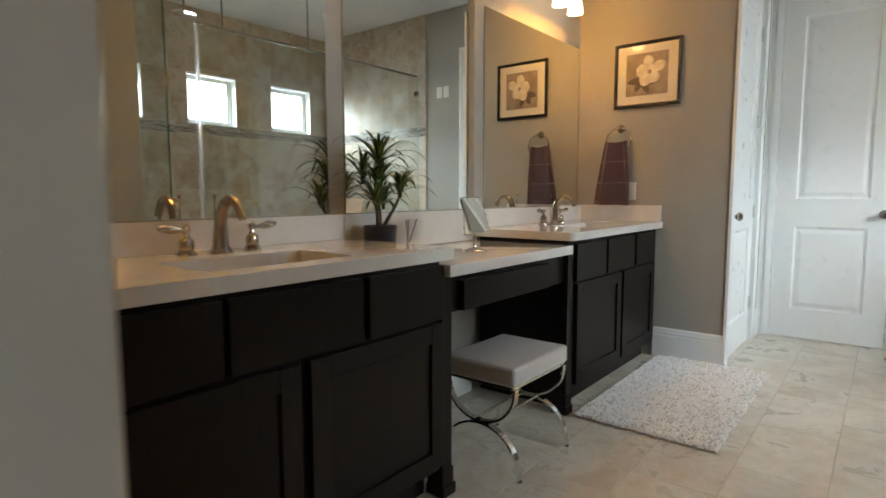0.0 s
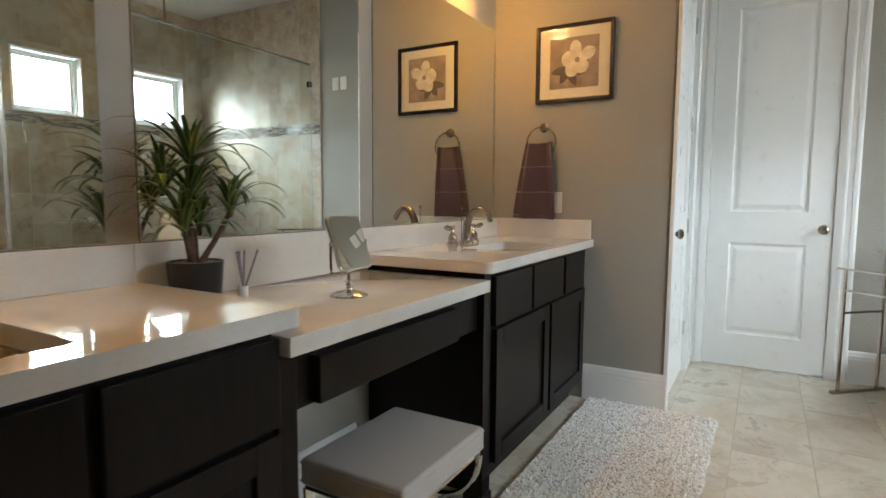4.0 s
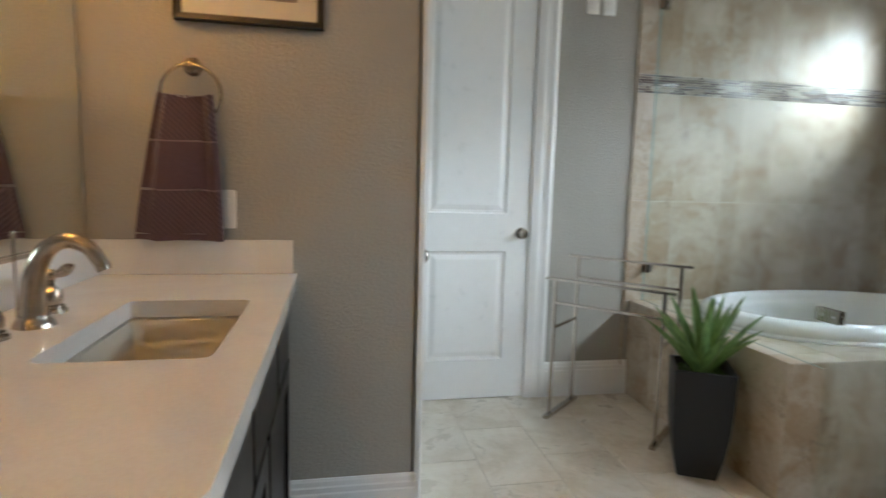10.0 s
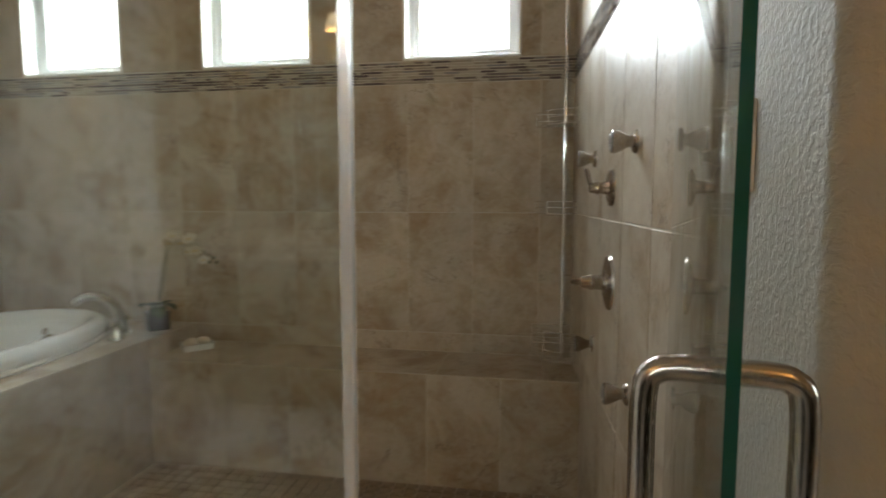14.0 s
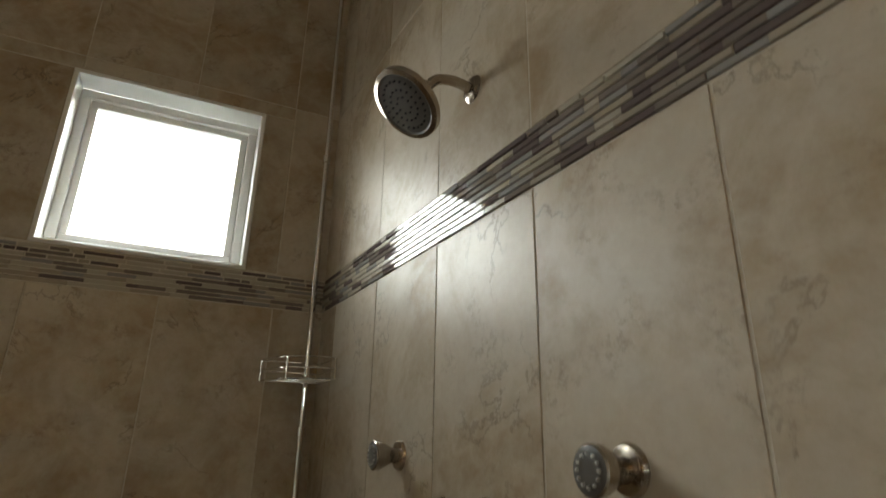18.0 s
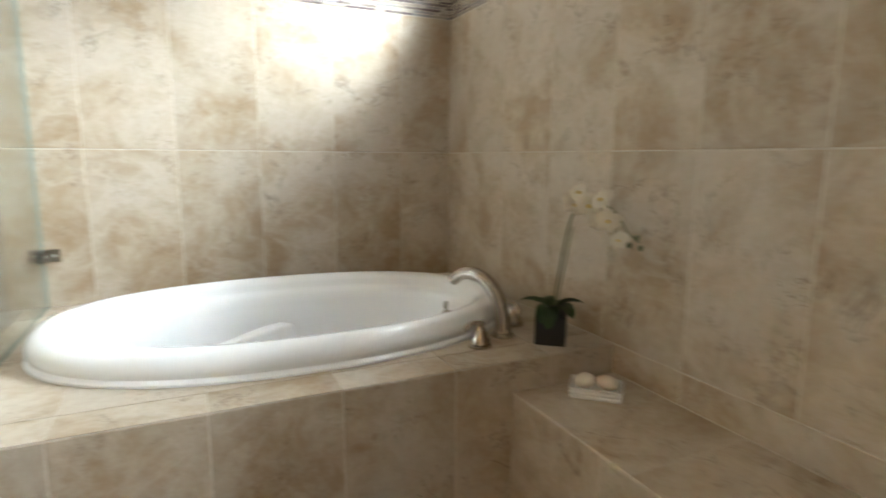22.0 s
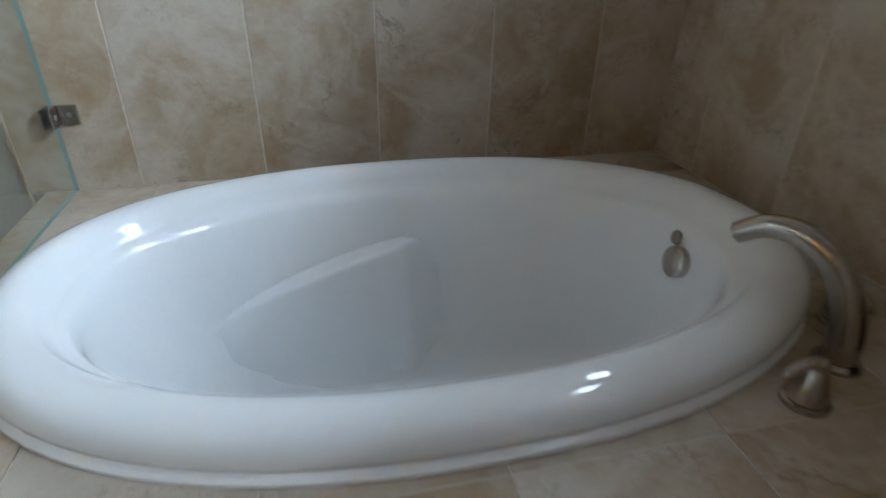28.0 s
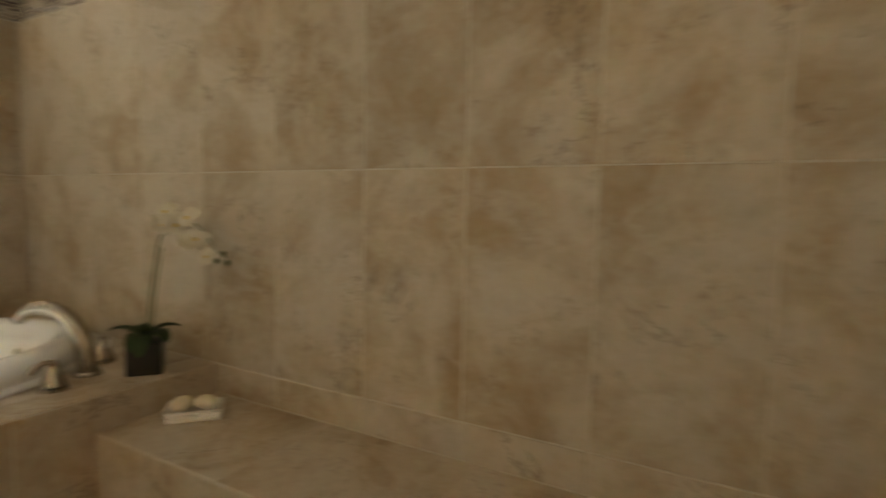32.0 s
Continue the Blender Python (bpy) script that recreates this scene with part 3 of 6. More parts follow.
# ---- windows ----
SKYGLOW = bpy.data.materials.new("overcast_sky")
SKYGLOW.use_nodes = True
glow = SKYGLOW.node_tree.nodes.new("ShaderNodeEmission")
glow.inputs[0].default_value, glow.inputs[1].default_value = (0.95, 0.98, 1.0, 1), 1.6
SKYGLOW.node_tree.links.new(glow.outputs[0], SKYGLOW.node_tree.nodes["Material Output"].inputs[0])
structure("backdrop_sky", box((XW + 60, -12, -20), (XW + 60.5, 120, 48)), SKYGLOW, "bright overcast sky seen through the windows", "backdrop")
for i, (y0, y1) in enumerate(WIN):
    w, h = y1 - y0, WZ1 - WZ0
    win = tagged(new("window_%d" % (i + 1)), "small square white window, deeply set, bright sky behind", "window", "windows above the tub and shower", "structure")
    F = facing((XW, (y0 + y1) / 2, WZ0), (-1, 0, 0))
    win.matrix_basis = F
    bm = bmesh.new()
    for a, b, c, d in cut((-w / 2 - 0.0005, w / 2 + 0.0005, -0.0005, h + 0.0005), [(-w / 2 + 0.012, w / 2 - 0.012, 0.012, h - 0.012)]):
        add_box(bm, (a, c, -0.15), (b, d, 0.004), 0.002, 1)
    part("reveal", bm, TRIM, win, "white painted reveal")
    bm = bmesh.new()
    W0, H0 = w / 2 - 0.012, h - 0.012
    for inset, z0, z1, wd in ((0.0, -0.13, -0.085, 0.028), (0.028, -0.12, -0.098, 0.022)):
        for a, b, c, d in cut((-W0 + inset, W0 - inset, 0.012 + inset, H0 - inset), [(-W0 + inset + wd, W0 - inset - wd, 0.012 + inset + wd, H0 - inset - wd)]):
            add_box(bm, (a, c, z0), (b, d, z1), 0.002, 1)
    part("window_frame", bm, TRIM, win, "white vinyl frame")
    pane = part("pane", box((-W0 + 0.05, 0.062, -0.112), (W0 - 0.05, H0 - 0.05, -0.108)), PANE, win)
    pane.visible_shadow = False

# ---- basin side: cabinets, counters, mirrors ----
FX, BODYX = 0.565, 0.543     # drawer and door fronts, carcass front


def shaker_door(parent, y0, y1, z0, z1):
    d = part("cabinet_door", box((BODYX + 0.0008, y0 + 0.056, z0 + 0.056), (FX - 0.010, y1 - 0.056, z1 - 0.056)), WOOD, parent)
    for a, b, c, e in ((y0, y0 + 0.062, z0, z1), (y1 - 0.062, y1, z0, z1)):
        part("stile", box((BODYX + 0.001, a, c), (FX, b, e), 0.0018), WOOD, d)
    for c, e in ((z0, z0 + 0.062), (z1 - 0.062, z1)):
        part("rail", box((BODYX + 0.001, y0 + 0.0622, c), (FX, y1 - 0.0622, e), 0.0018), WOOD, d)


def vanity(name, ya, yb, drawers, doors, foot, label):
    v = thing(name, (0, 0, 0), label, "cabinet", "basin cabinets")
    for y0, y1 in ((ya, ya + 0.018), (yb - 0.018, yb)):
        part("side_panel", box((0.004, y0, 0.105), (BODYX, y1, 0.855), 0.001), WOOD, v)
    part("bottom_panel", box((0.004, ya + 0.018, 0.105), (BODYX - 0.02, yb - 0.018, 0.123)), WOOD, v)
    part("face_panel", box((BODYX - 0.02, ya + 0.018, 0.124), (BODYX, yb - 0.018, 0.839)), WOOD, v)
    part("toe_kick", box((0.004, ya + 0.01, 0), (BODYX - 0.065, yb - 0.01, 0.105)), WOOD, v)
    for z0, z1 in ((0.105, 0.124), (0.839, 0.8545)):
        part("face_rail", box((BODYX - 0.02, ya + 0.018, z0), (BODYX + 0.0006, yb - 0.018, z1), 0.0006), WOOD, v)
    for y0, y1 in drawers:
        part("drawer_front", box((BODYX + 0.001, y0, 0.652), (FX, y1, 0.836), 0.0022), WOOD, v)
    for y0, y1 in doors:
        shaker_door(v, y0, y1, 0.128, 0.638)
    y, s = foot
    part("corner_post", boxes(((BODYX - 0.052, min(y, y + s * 0.055), 0.10), (BODYX + 0.012, max(y, y + s * 0.055), 0.7955 if s > 0 else 0.8545)), bevel=0.0015), WOOD, v)
    part("post_foot", boxes(((BODYX - 0.060, min(y - s * 0.006, y + s * 0.066), 0), (BODYX + 0.022, max(y - s * 0.006, y + s * 0.066), 0.04)), ((BODYX - 0.056, min(y - s * 0.003, y + s * 0.06), 0.04), (BODYX + 0.016, max(y - s * 0.003, y + s * 0.06), 0.10)), bevel=0.002), WOOD, v)
    return v


vanity("vanity_cabinet", YN + 0.004, 0.745, ((-0.41, -0.066), (-0.05, 0.372), (0.397, 0.745)), ((-0.41, 0.145), (0.178, 0.742)), (0.7455, 1), "dark espresso vanity cabinet with shaker doors, beside the entrance")
vanity("vanity_cabinet", 1.762, YP - 0.004, ((1.788, 2.150), (2.172, 2.573), (2.604, 2.922)), ((1.800, 2.380), (2.410, 2.945)), (1.7615, -1), "dark espresso vanity cabinet with shaker doors, in the corner")

desk = thing("dressing_table", (0, 0, 0), "dark espresso dressing table base with one wide drawer", "table")
part("apron", box((BODYX - 0.035, 0.812, 0.655), (BODYX - 0.012, 1.700, 0.795), 0.001), WOOD, desk)
part("drawer_front", box((BODYX - 0.012, 0.866, 0.660), (FX - 0.004, 1.513, 0.768), 0.0022), WOOD, desk)
for y0, y1 in ((0.801, 0.8115), (1.665, 1.699)):
    part("side_filler", box((BODYX - 0.04, y0, 0.655), (BODYX - 0.02, y1, 0.795), 0.001), WOOD, desk)
part("back_rail", box((0.01, 0.812, 0.70), (0.03, 1.700, 0.795)), WOOD, desk)


def slab_top(name, ya, yb, z0, z1, basin, soft, label):
    """A quartz top with soft front corners at the marked ends, and a basin cut-out."""
    ob = thing(name, (0, 0, 0), label, "countertop")
    x1 = 0.587
    out = [(XM + 0.001, ya)]
    for y, s, mark in ((ya, 1, soft[0]), (yb, -1, soft[1])):
        arc = [(x1 - 0.035 + 0.035 * math.cos(a), y + s * (0.035 - 0.035 * math.sin(a))) for a in (radians(90 - 15 * k) for k in range(7))] if mark else [(x1, y)]
        out += arc if s > 0 else arc[::-1]
    out.append((XM + 0.001, yb))
    bm = bmesh.new()
    if basin is None:
        add_prism(bm, out, z0, z1, bevel=0.003)
        part("slab", bm, QUARTZ, ob, smooth=True)
        return ob
    cx, cy, w, l = basin
    hole = [(cx + x, cy + y) for x, y in rounded(w, l, 0.02, 4)]
    lo_o, hi_o = [[bm.verts.new((x, y, z)) for x, y in out] for z in (z0, z1)]
    lo_h, hi_h = [[bm.verts.new((x, y, z)) for x, y in hole] for z in (z0, z1)]
    n, k = len(out), len(hole)
    for i in range(n):
        bm.faces.new((lo_o[i], lo_o[(i + 1) % n], hi_o[(i + 1) % n], hi_o[i]))
    for i in range(k):
        bm.faces.new((lo_h[i], hi_h[i], hi_h[(i + 1) % k], lo_h[(i + 1) % k]))
    for o, h in ((hi_o, hi_h), (lo_o, lo_h)):
        edges = [bm.edges.get((r[i], r[(i + 1) % len(r)])) for r in (o, h) for i in range(len(r))]
        bmesh.ops.triangle_fill(bm, use_beauty=True, edges=edges)
    bmesh.ops.recalc_face_normals(bm, faces=bm.faces)
    part("slab", bm, QUARTZ, ob, smooth=True)
    return ob


def basin_bowl(cx, cy, w, l, label):
    b = thing("undermount_basin", (cx, cy, CT - 0.041), label, "sink", "basins")
    bm = bmesh.new()
    rings = []
    for d, z, r in ((-0.02, -0.002, 0.035), (-0.004, -0.002, 0.022), (0.002, -0.006, 0.02), (0.010, -0.05, 0.026), (0.022, -0.085, 0.04), (0.045, -0.106, 0.05), (0.085, -0.113, 0.04)):
        rings.append([bm.verts.new((x, y, z)) for x, y in rounded(w - 2 * d, l - 2 * d, r, 5)])
    for a, c in zip(rings, rings[1:]):
        for i in range(len(a)):
            j = (i + 1) % len(a)
            bm.faces.new((a[i], a[j], c[j], c[i]))
    bm.faces.new(rings[-1])
    bmesh.ops.solidify(bm, geom=bm.faces[:], thickness=-0.008)
    part("bowl", bm, BISCUIT, b, smooth=True)
    part("drain", lathe([(0, 0.004), (0.008, 0.004), (0.014, 0.002), (0.021, 0.003), (0.023, 0.0)], 24, Matrix.Translation((0, 0, -0.1125))), NICKEL, b, "nickel drain ring", True)
    return b


B1, B2 = (0.365, 0.17, 0.275, 0.465), (0.368, 2.365, 0.272, 0.468)
slab_top("countertop", YN + 0.001, 0.798, CT - 0.04, CT, B1, (False, True), "glossy white quartz counter over the cabinet by the entrance")
slab_top("countertop", 1.690, YP - 0.001, CT - 0.04, CT, B2, (True, False), "glossy white quartz counter over the corner cabinet")
slab_top("countertop", 0.752, 1.688, MT - 0.042, MT, None, (False, False), "lower glossy white quartz top of the dressing table")
basin_bowl(*B1, "biscuit rectangular undermount basin")
basin_bowl(*B2, "biscuit rectangular undermount basin")
tagged(part("backsplash", boxes(((XM + 0.001, YN + 0.002, CT + 0.0005), (0.021, 0.782, 0.998)), bevel=0.0015), QUARTZ), "white quartz backsplash by the entrance", "backsplash")
tagged(part("backsplash", boxes(((XM + 0.001, 0.7835, MT + 0.0005), (0.021, 1.6885, 0.998)), bevel=0.0015), QUARTZ), "white quartz backsplash above the dressing table", "backsplash")
tagged(part("backsplash", boxes(((XM + 0.001, 1.6905, CT + 0.0005), (0.021, YP - 0.022, 0.998)), bevel=0.0015), QUARTZ), "white quartz backsplash in the corner", "backsplash")
tagged(part("side_splash", boxes(((XM + 0.001, YP - 0.0215, CT + 0.0005), (0.575, YP - 0.0012, 1.003)), bevel=0.0015), QUARTZ), "white quartz splash on the picture wall", "backsplash")

for ya, yb, text in ((YN + 0.05, 0.733, "by the entrance"), (0.822, 1.733, "above the dressing table"), (1.826, 2.985, "in the corner")):
    mir = thing("wall_mirror", (XM, (ya + yb) / 2, 1.0), "frameless wall mirror " + text, "mirror", "wall mirrors")
    h = (yb - ya) / 2
    part("glass", box((0.002, -h, 0.0), (0.008, h, 1.078), 0.0012, 1), MIRROR, mir)
    part("backing", box((0.0005, -h - 0.001, -0.001), (0.0018, h + 0.001, 1.0795)), DARK, mir)

# ---- shower glass ----
GT = 2.375


def glass_sheet(name, outline, m, thick, label, cat="shower screen", bare=None, rim=None):
    g = tagged(new(name), label, cat, "shower glass")
    g.matrix_basis = m
    bm = bmesh.new()
    for z in (-thick / 2, thick / 2):
        bm.faces.new([bm.verts.new((x, y, z)) for x, y in outline])
    sheet = part("sheet", bm, GLASS, g)
    sheet.visible_shadow = False
    bm = bmesh.new()
    n = len(outline)
    for i in range(n):
        if i == bare:
            continue
        (x0, y0), (x1, y1) = outline[i], outline[(i + 1) % n]
        bm.faces.new([bm.verts.new(p) for p in ((x0, y0, -thick / 2), (x1, y1, -thick / 2), (x1, y1, thick / 2), (x0, y0, thick / 2))])
    e = part("edge", bm, rim or GLASS_EDGE, g, "green polished edge")
    e.visible_shadow = False
    return g


VTURN = Matrix.Translation((XTV, YV, 0)) @ Matrix.Rotation(radians(3.6), 4, "Z") @ Matrix.Translation((-XTV, -YV, 0))   # the valve wall is a little out of square
GP = facing((XG, 0, 0), (-1, 0, 0))      # x of this frame runs along -y
glass_sheet("shower_screen", [(-4.106, DZ + 0.003), (-2.868, DZ + 0.003), (-2.868, GT), (-4.106, GT)], GP, 0.0095, "clear fixed glass panel standing on the tub deck", bare=1, rim=PALE_EDGE)
fixed_b = glass_sheet("shower_screen", [(-2.864, 0.016), (-1.545, 0.016), (-1.545, GT), (-2.864, GT)], GP, 0.0095, "clear fixed glass panel of the shower front", bare=3, rim=PALE_EDGE)
seal = part("vinyl_seal", box((-1.545, 0.02, -0.012), (-1.522, GT, 0.012), 0.003), VINYL, fixed_b, "translucent vinyl strip")
seal.visible_shadow = False
rail = thing("glass_header_rail", (XG, 2.2, GT), "slim nickel glass rail hung from ceiling rods", "rail")
part("bar", box((-0.009, -0.60, 0.001), (0.009, 1.885, 0.02), 0.002), NICKEL, rail)
for y in (1.755, 2.592):
    part("ceiling_rod", tube([(0, y - 2.2, 0.02), (0, y - 2.2, ZC - GT - 0.001)], 0.0075), NICKEL, rail, smooth=True)
    part("rod_flange", lathe([(0.022, ZC - GT - 0.0005), (0.022, ZC - GT - 0.006), (0.009, ZC - GT - 0.009)], 20, Matrix.Translation((0, y - 2.2, 0))), NICKEL, rail, smooth=True)

DOOR_END = (1.942, 1.041)
hinge_p = Vector((XG, 0.972, 0))
dvec = Vector((*DOOR_END, 0)) - hinge_p
dl = dvec.length
dm = Matrix.Translation(hinge_p) @ Matrix((dvec.normalized(), Vector((0, 0, 1)), dvec.normalized().cross(Vector((0, 0, 1))))).transposed().to_4x4()
shower_door = glass_sheet("shower_door", [(0.012, 0.02), (dl, 0.02), (dl, GT), (0.012, GT)], dm, 0.0105, "clear glass shower door standing open towards the room", "shower door", 3)
HX = dl - 0.045
pull = smooth_path([(HX, 0.836, 0.0), (HX, 0.836, 0.034), (HX, 0.840, 0.052), (HX, 0.858, 0.062), (HX, 0.94, 0.063), (HX, 1.022, 0.062), (HX, 1.040, 0.052), (HX, 1.044, 0.034), (HX, 1.044, 0.0)], 5)
for s in (1, -1):
    part("pull_handle", tube([(p.x, p.y, p.z * s) for p in pull], 0.0115, 16), NICKEL, shower_door, "brushed nickel D-shaped pull", True)
for z in (0.25, 1.80):
    part("hinge", boxes(((-0.012, z - 0.045, -0.014), (0.06, z + 0.045, 0.014)), bevel=0.003), NICKEL, shower_door, "nickel glass hinge")


def glass_clip(m, label, wide=0.058, long=0.05, corner=False):
    c = thing("glass_clip", (0, 0, 0), label, "glass clip", "glass clips")
    c.matrix_basis = m
    for s in (-1, 1):
        part("plate", box((-long, -wide / 2, s * 0.0048 + (0 if s > 0 else -0.008)), (long, wide / 2, s * 0.0048 + (0.008 if s > 0 else 0)), 0.0025), NICKEL, c)
        for x in (-long * 0.5, long * 0.5):
            part("screw", lathe([(0.0, 0.0135), (0.003, 0.0132), (0.0052, 0.0125), (0.0055, 0.0118)], 12, Matrix.Translation((x, 0, 0)) @ Matrix.Diagonal((1, 1, s, 1))), STEEL, c, smooth=True)
    return c


glass_clip(GP @ Matrix.Translation((-2.866, 0.755, 0)), "square nickel clip joining two glass panels", 0.05)


def wall_clip(z):
    """An angle bracket: one leaf on the glass, one on the tiled wall, each with a screw."""
    c = thing("glass_clip", (XG + 0.005, YE - 0.009, z), "small nickel angle clip holding the glass to the wall", "glass clip", "glass clips")
    part("glass_leaf", box((0.0002, -0.048, -0.024), (0.007, -0.0002, 0.024), 0.0022), NICKEL, c)
    part("wall_leaf", box((0.0072, -0.007, -0.024), (0.050, -0.0002, 0.024), 0.0022), NICKEL, c)
    part("back_leaf", box((-0.017, -0.048, -0.024), (-0.0102, -0.0002, 0.024), 0.0022), NICKEL, c)
    head = [(0.0, 0.0028), (0.0035, 0.0026), (0.006, 0.0015), (0.0064, 0.0)]
    part("screw", lathe(head, 14, facing((0.0068, -0.026, 0), (1, 0, 0))), STEEL, c, smooth=True)
    part("screw", lathe(head, 14, facing((0.030, -0.0068, 0), (0, -1, 0))), STEEL, c, smooth=True)


wall_clip(0.745)
wall_clip(2.20)

# ---- bathtub ----
TC = (3.243, 3.534)
tub = thing("bathtub", (*TC, DZ), "glossy white oval drop-in bathtub, empty", "bathtub")


def oval(a, b, z, n=72, p=2.25, dx=0.0):
    out = []
    for i in range(n):
        t = 2 * math.pi * i / n
        c, s = math.cos(t), math.sin(t)
        out.append(Vector((dx + a * math.copysign(abs(c) ** (2 / p), c), b * math.copysign(abs(s) ** (2 / p), s), z)))
    return out


bm = bmesh.new()
RA, RB = 0.735, 0.458
prof = [(0.0, 0.001), (-0.001, 0.008), (0.002, 0.013), (0.007, 0.0155), (0.009, 0.0175), (0.008, 0.021), (0.004, 0.027), (0.002, 0.038), (0.004, 0.052), (0.012, 0.067), (0.026, 0.0785), (0.047, 0.0845), (0.064, 0.082), (0.080, 0.073), (0.092, 0.060), (0.100, 0.046), (0.110, 0.036), (0.121, 0.029), (0.129, 0.018), (0.136, -0.006), (0.148, -0.075), (0.168, -0.185), (0.190, -0.295), (0.206, -0.345), (0.226, -0.380), (0.252, -0.402), (0.29, -0.414), (0.35, -0.418)]
rings = []
for d, z in prof:
    rings.append([bm.verts.new(v) for v in oval(RA - d * (1.0 if d < 0.15 else 1.0 + 0.9 * (d - 0.15)), RB - d * (1.0 if d < 0.15 else 0.86), z, dx=0.0 if d < 0.15 else 0.25 * (d - 0.15))])
for a, b in zip(rings, rings[1:]):
    for i in range(len(a)):
        j = (i + 1) % len(a)
        bm.faces.new((a[i], a[j], b[j], b[i]))
bm.faces.new(rings[-1])
bmesh.ops.recalc_face_normals(bm, faces=bm.faces)
part("shell", bm, ACRYLIC, tub, smooth=True)
# moulded arm rests, inside


def ring_half(d, x):
    k = max(0.0, d - 0.15)
    q = 1 - (abs(x - 0.25 * k) / (RA - d * (1 + 0.9 * k))) ** 2.25
    return (RB - d * (0.86 if k else 1.0)) * max(q, 0.0) ** (1 / 2.25)


def shell_half(x, z):
    """Half the inner width of the shell at a length and a depth."""
    for (d0, z0), (d1, z1) in zip(prof[18:], prof[19:]):
        if z1 <= z <= z0:
            t = (z - z0) / (z1 - z0)
            return ring_half(d0, x) * (1 - t) + ring_half(d1, x) * t
    return 0.0


for s in (1, -1):
    bm = bmesh.new()
    base = []
    for k in range(37):
        u = min(1.0, k / 28)
        back = max(0.0, (k - 24) / 12)
        x = -0.485 + 0.485 * u + 0.085 * max(0.0, (k - 28) / 8)
        zt = -0.222 + 0.142 * u ** 0.85 - 0.012 * back
        back = back * back * (3 - 2 * back)
        yo = shell_half(x, zt)
        yi = yo + 0.004 - 0.052 * math.sin(math.pi / 2 * min(1.0, u * 1.5)) + 0.06 * back
        zm, zf = zt - 0.12, -0.404
        ym, yf = yi - 0.022, yi - 0.022 - 0.25 * (zm - zf)
        pts = ((yo + 0.03, zt + 0.014), (yi + 0.016, zt + 0.004), (yi + 0.007, zt + 0.001), (yi + 0.002, zt - 0.004), (yi, zt - 0.012), (yi - 0.004, zt - 0.04), (ym, zm), ((ym + yf) / 2 + 0.004, (zm + zf) / 2 - 0.02), (yf, zf), (yf - 0.03, zf - 0.018))
        base.append([bm.verts.new((x, s * y, z)) for y, z in pts])
    for a, b in zip(base, base[1:]):
        for i in range(len(a) - 1):
            bm.faces.new((a[i], a[i + 1], b[i + 1], b[i]))
    bmesh.ops.recalc_face_normals(bm, faces=bm.faces)
    part("arm_rest", bm, ACRYLIC, tub, smooth=True)
part("overflow_cap", lathe([(0, 0.034), (0.030, 0.033), (0.036, 0.029), (0.037, 0.008), (0.034, 0.0)], 28, Matrix.Translation((0.600, 0.034, -0.062)) @ Euler((0, radians(-80), 0)).to_matrix().to_4x4()), NICKEL, tub, "nickel overflow cap", True)
part("badge", lathe([(0, 0.004), (0.016, 0.0035), (0.018, 0.0)], 20, Matrix.Translation((0.590, 0.062, -0.012)) @ Euler((0, radians(-80), 0)).to_matrix().to_4x4()), NICKEL, tub, "small round nickel badge", True)

# ---- lamps of the place ----
SHADE = material("frosted_shade", (0.9, 0.85, 0.75), 0.4, Emission_Strength=0.9, Emission_Color=(1.0, 0.72, 0.42, 1))


def vanity_light(y, label):
    v = thing("vanity_light", (XM, y, 2.36), label, "wall lamp", "vanity lights")
    part("backplate", box((0.001, -0.30, -0.035), (0.022, 0.30, 0.035), 0.008), NICKEL, v, smooth=True)
    for dy in (-0.2, 0.0, 0.2):
        part("arm", tube(smooth_path([(0.02, dy, 0.0), (0.07, dy, 0.012), (0.125, dy, 0.0), (0.14, dy, -0.035)]), 0.008), NICKEL, v, smooth=True)
        part("socket", lathe([(0.0, -0.03), (0.016, -0.032), (0.024, -0.045), (0.026, -0.07)], 20, Matrix.Translation((0.14, dy, 0))), NICKEL, v, smooth=True)
        s = part("shade", lathe([(0.027, -0.06), (0.036, -0.075), (0.045, -0.11), (0.05, -0.155), (0.048, -0.155), (0.043, -0.11), (0.034, -0.077)], 28, Matrix.Translation((0.14, dy, 0))), SHADE, v, "frosted glass shade, lit", True)
        s.visible_shadow = False
        point_lamp("vanity_bulb", (0.14, y + dy, 2.25), 0.82, WARM, 0.03)
    return v


vanity_light(2.43, "three-light nickel vanity lamp with frosted shades, lit")
vanity_light(0.17, "three-light nickel vanity lamp with frosted shades, lit")

# ---- things on the basin side ----


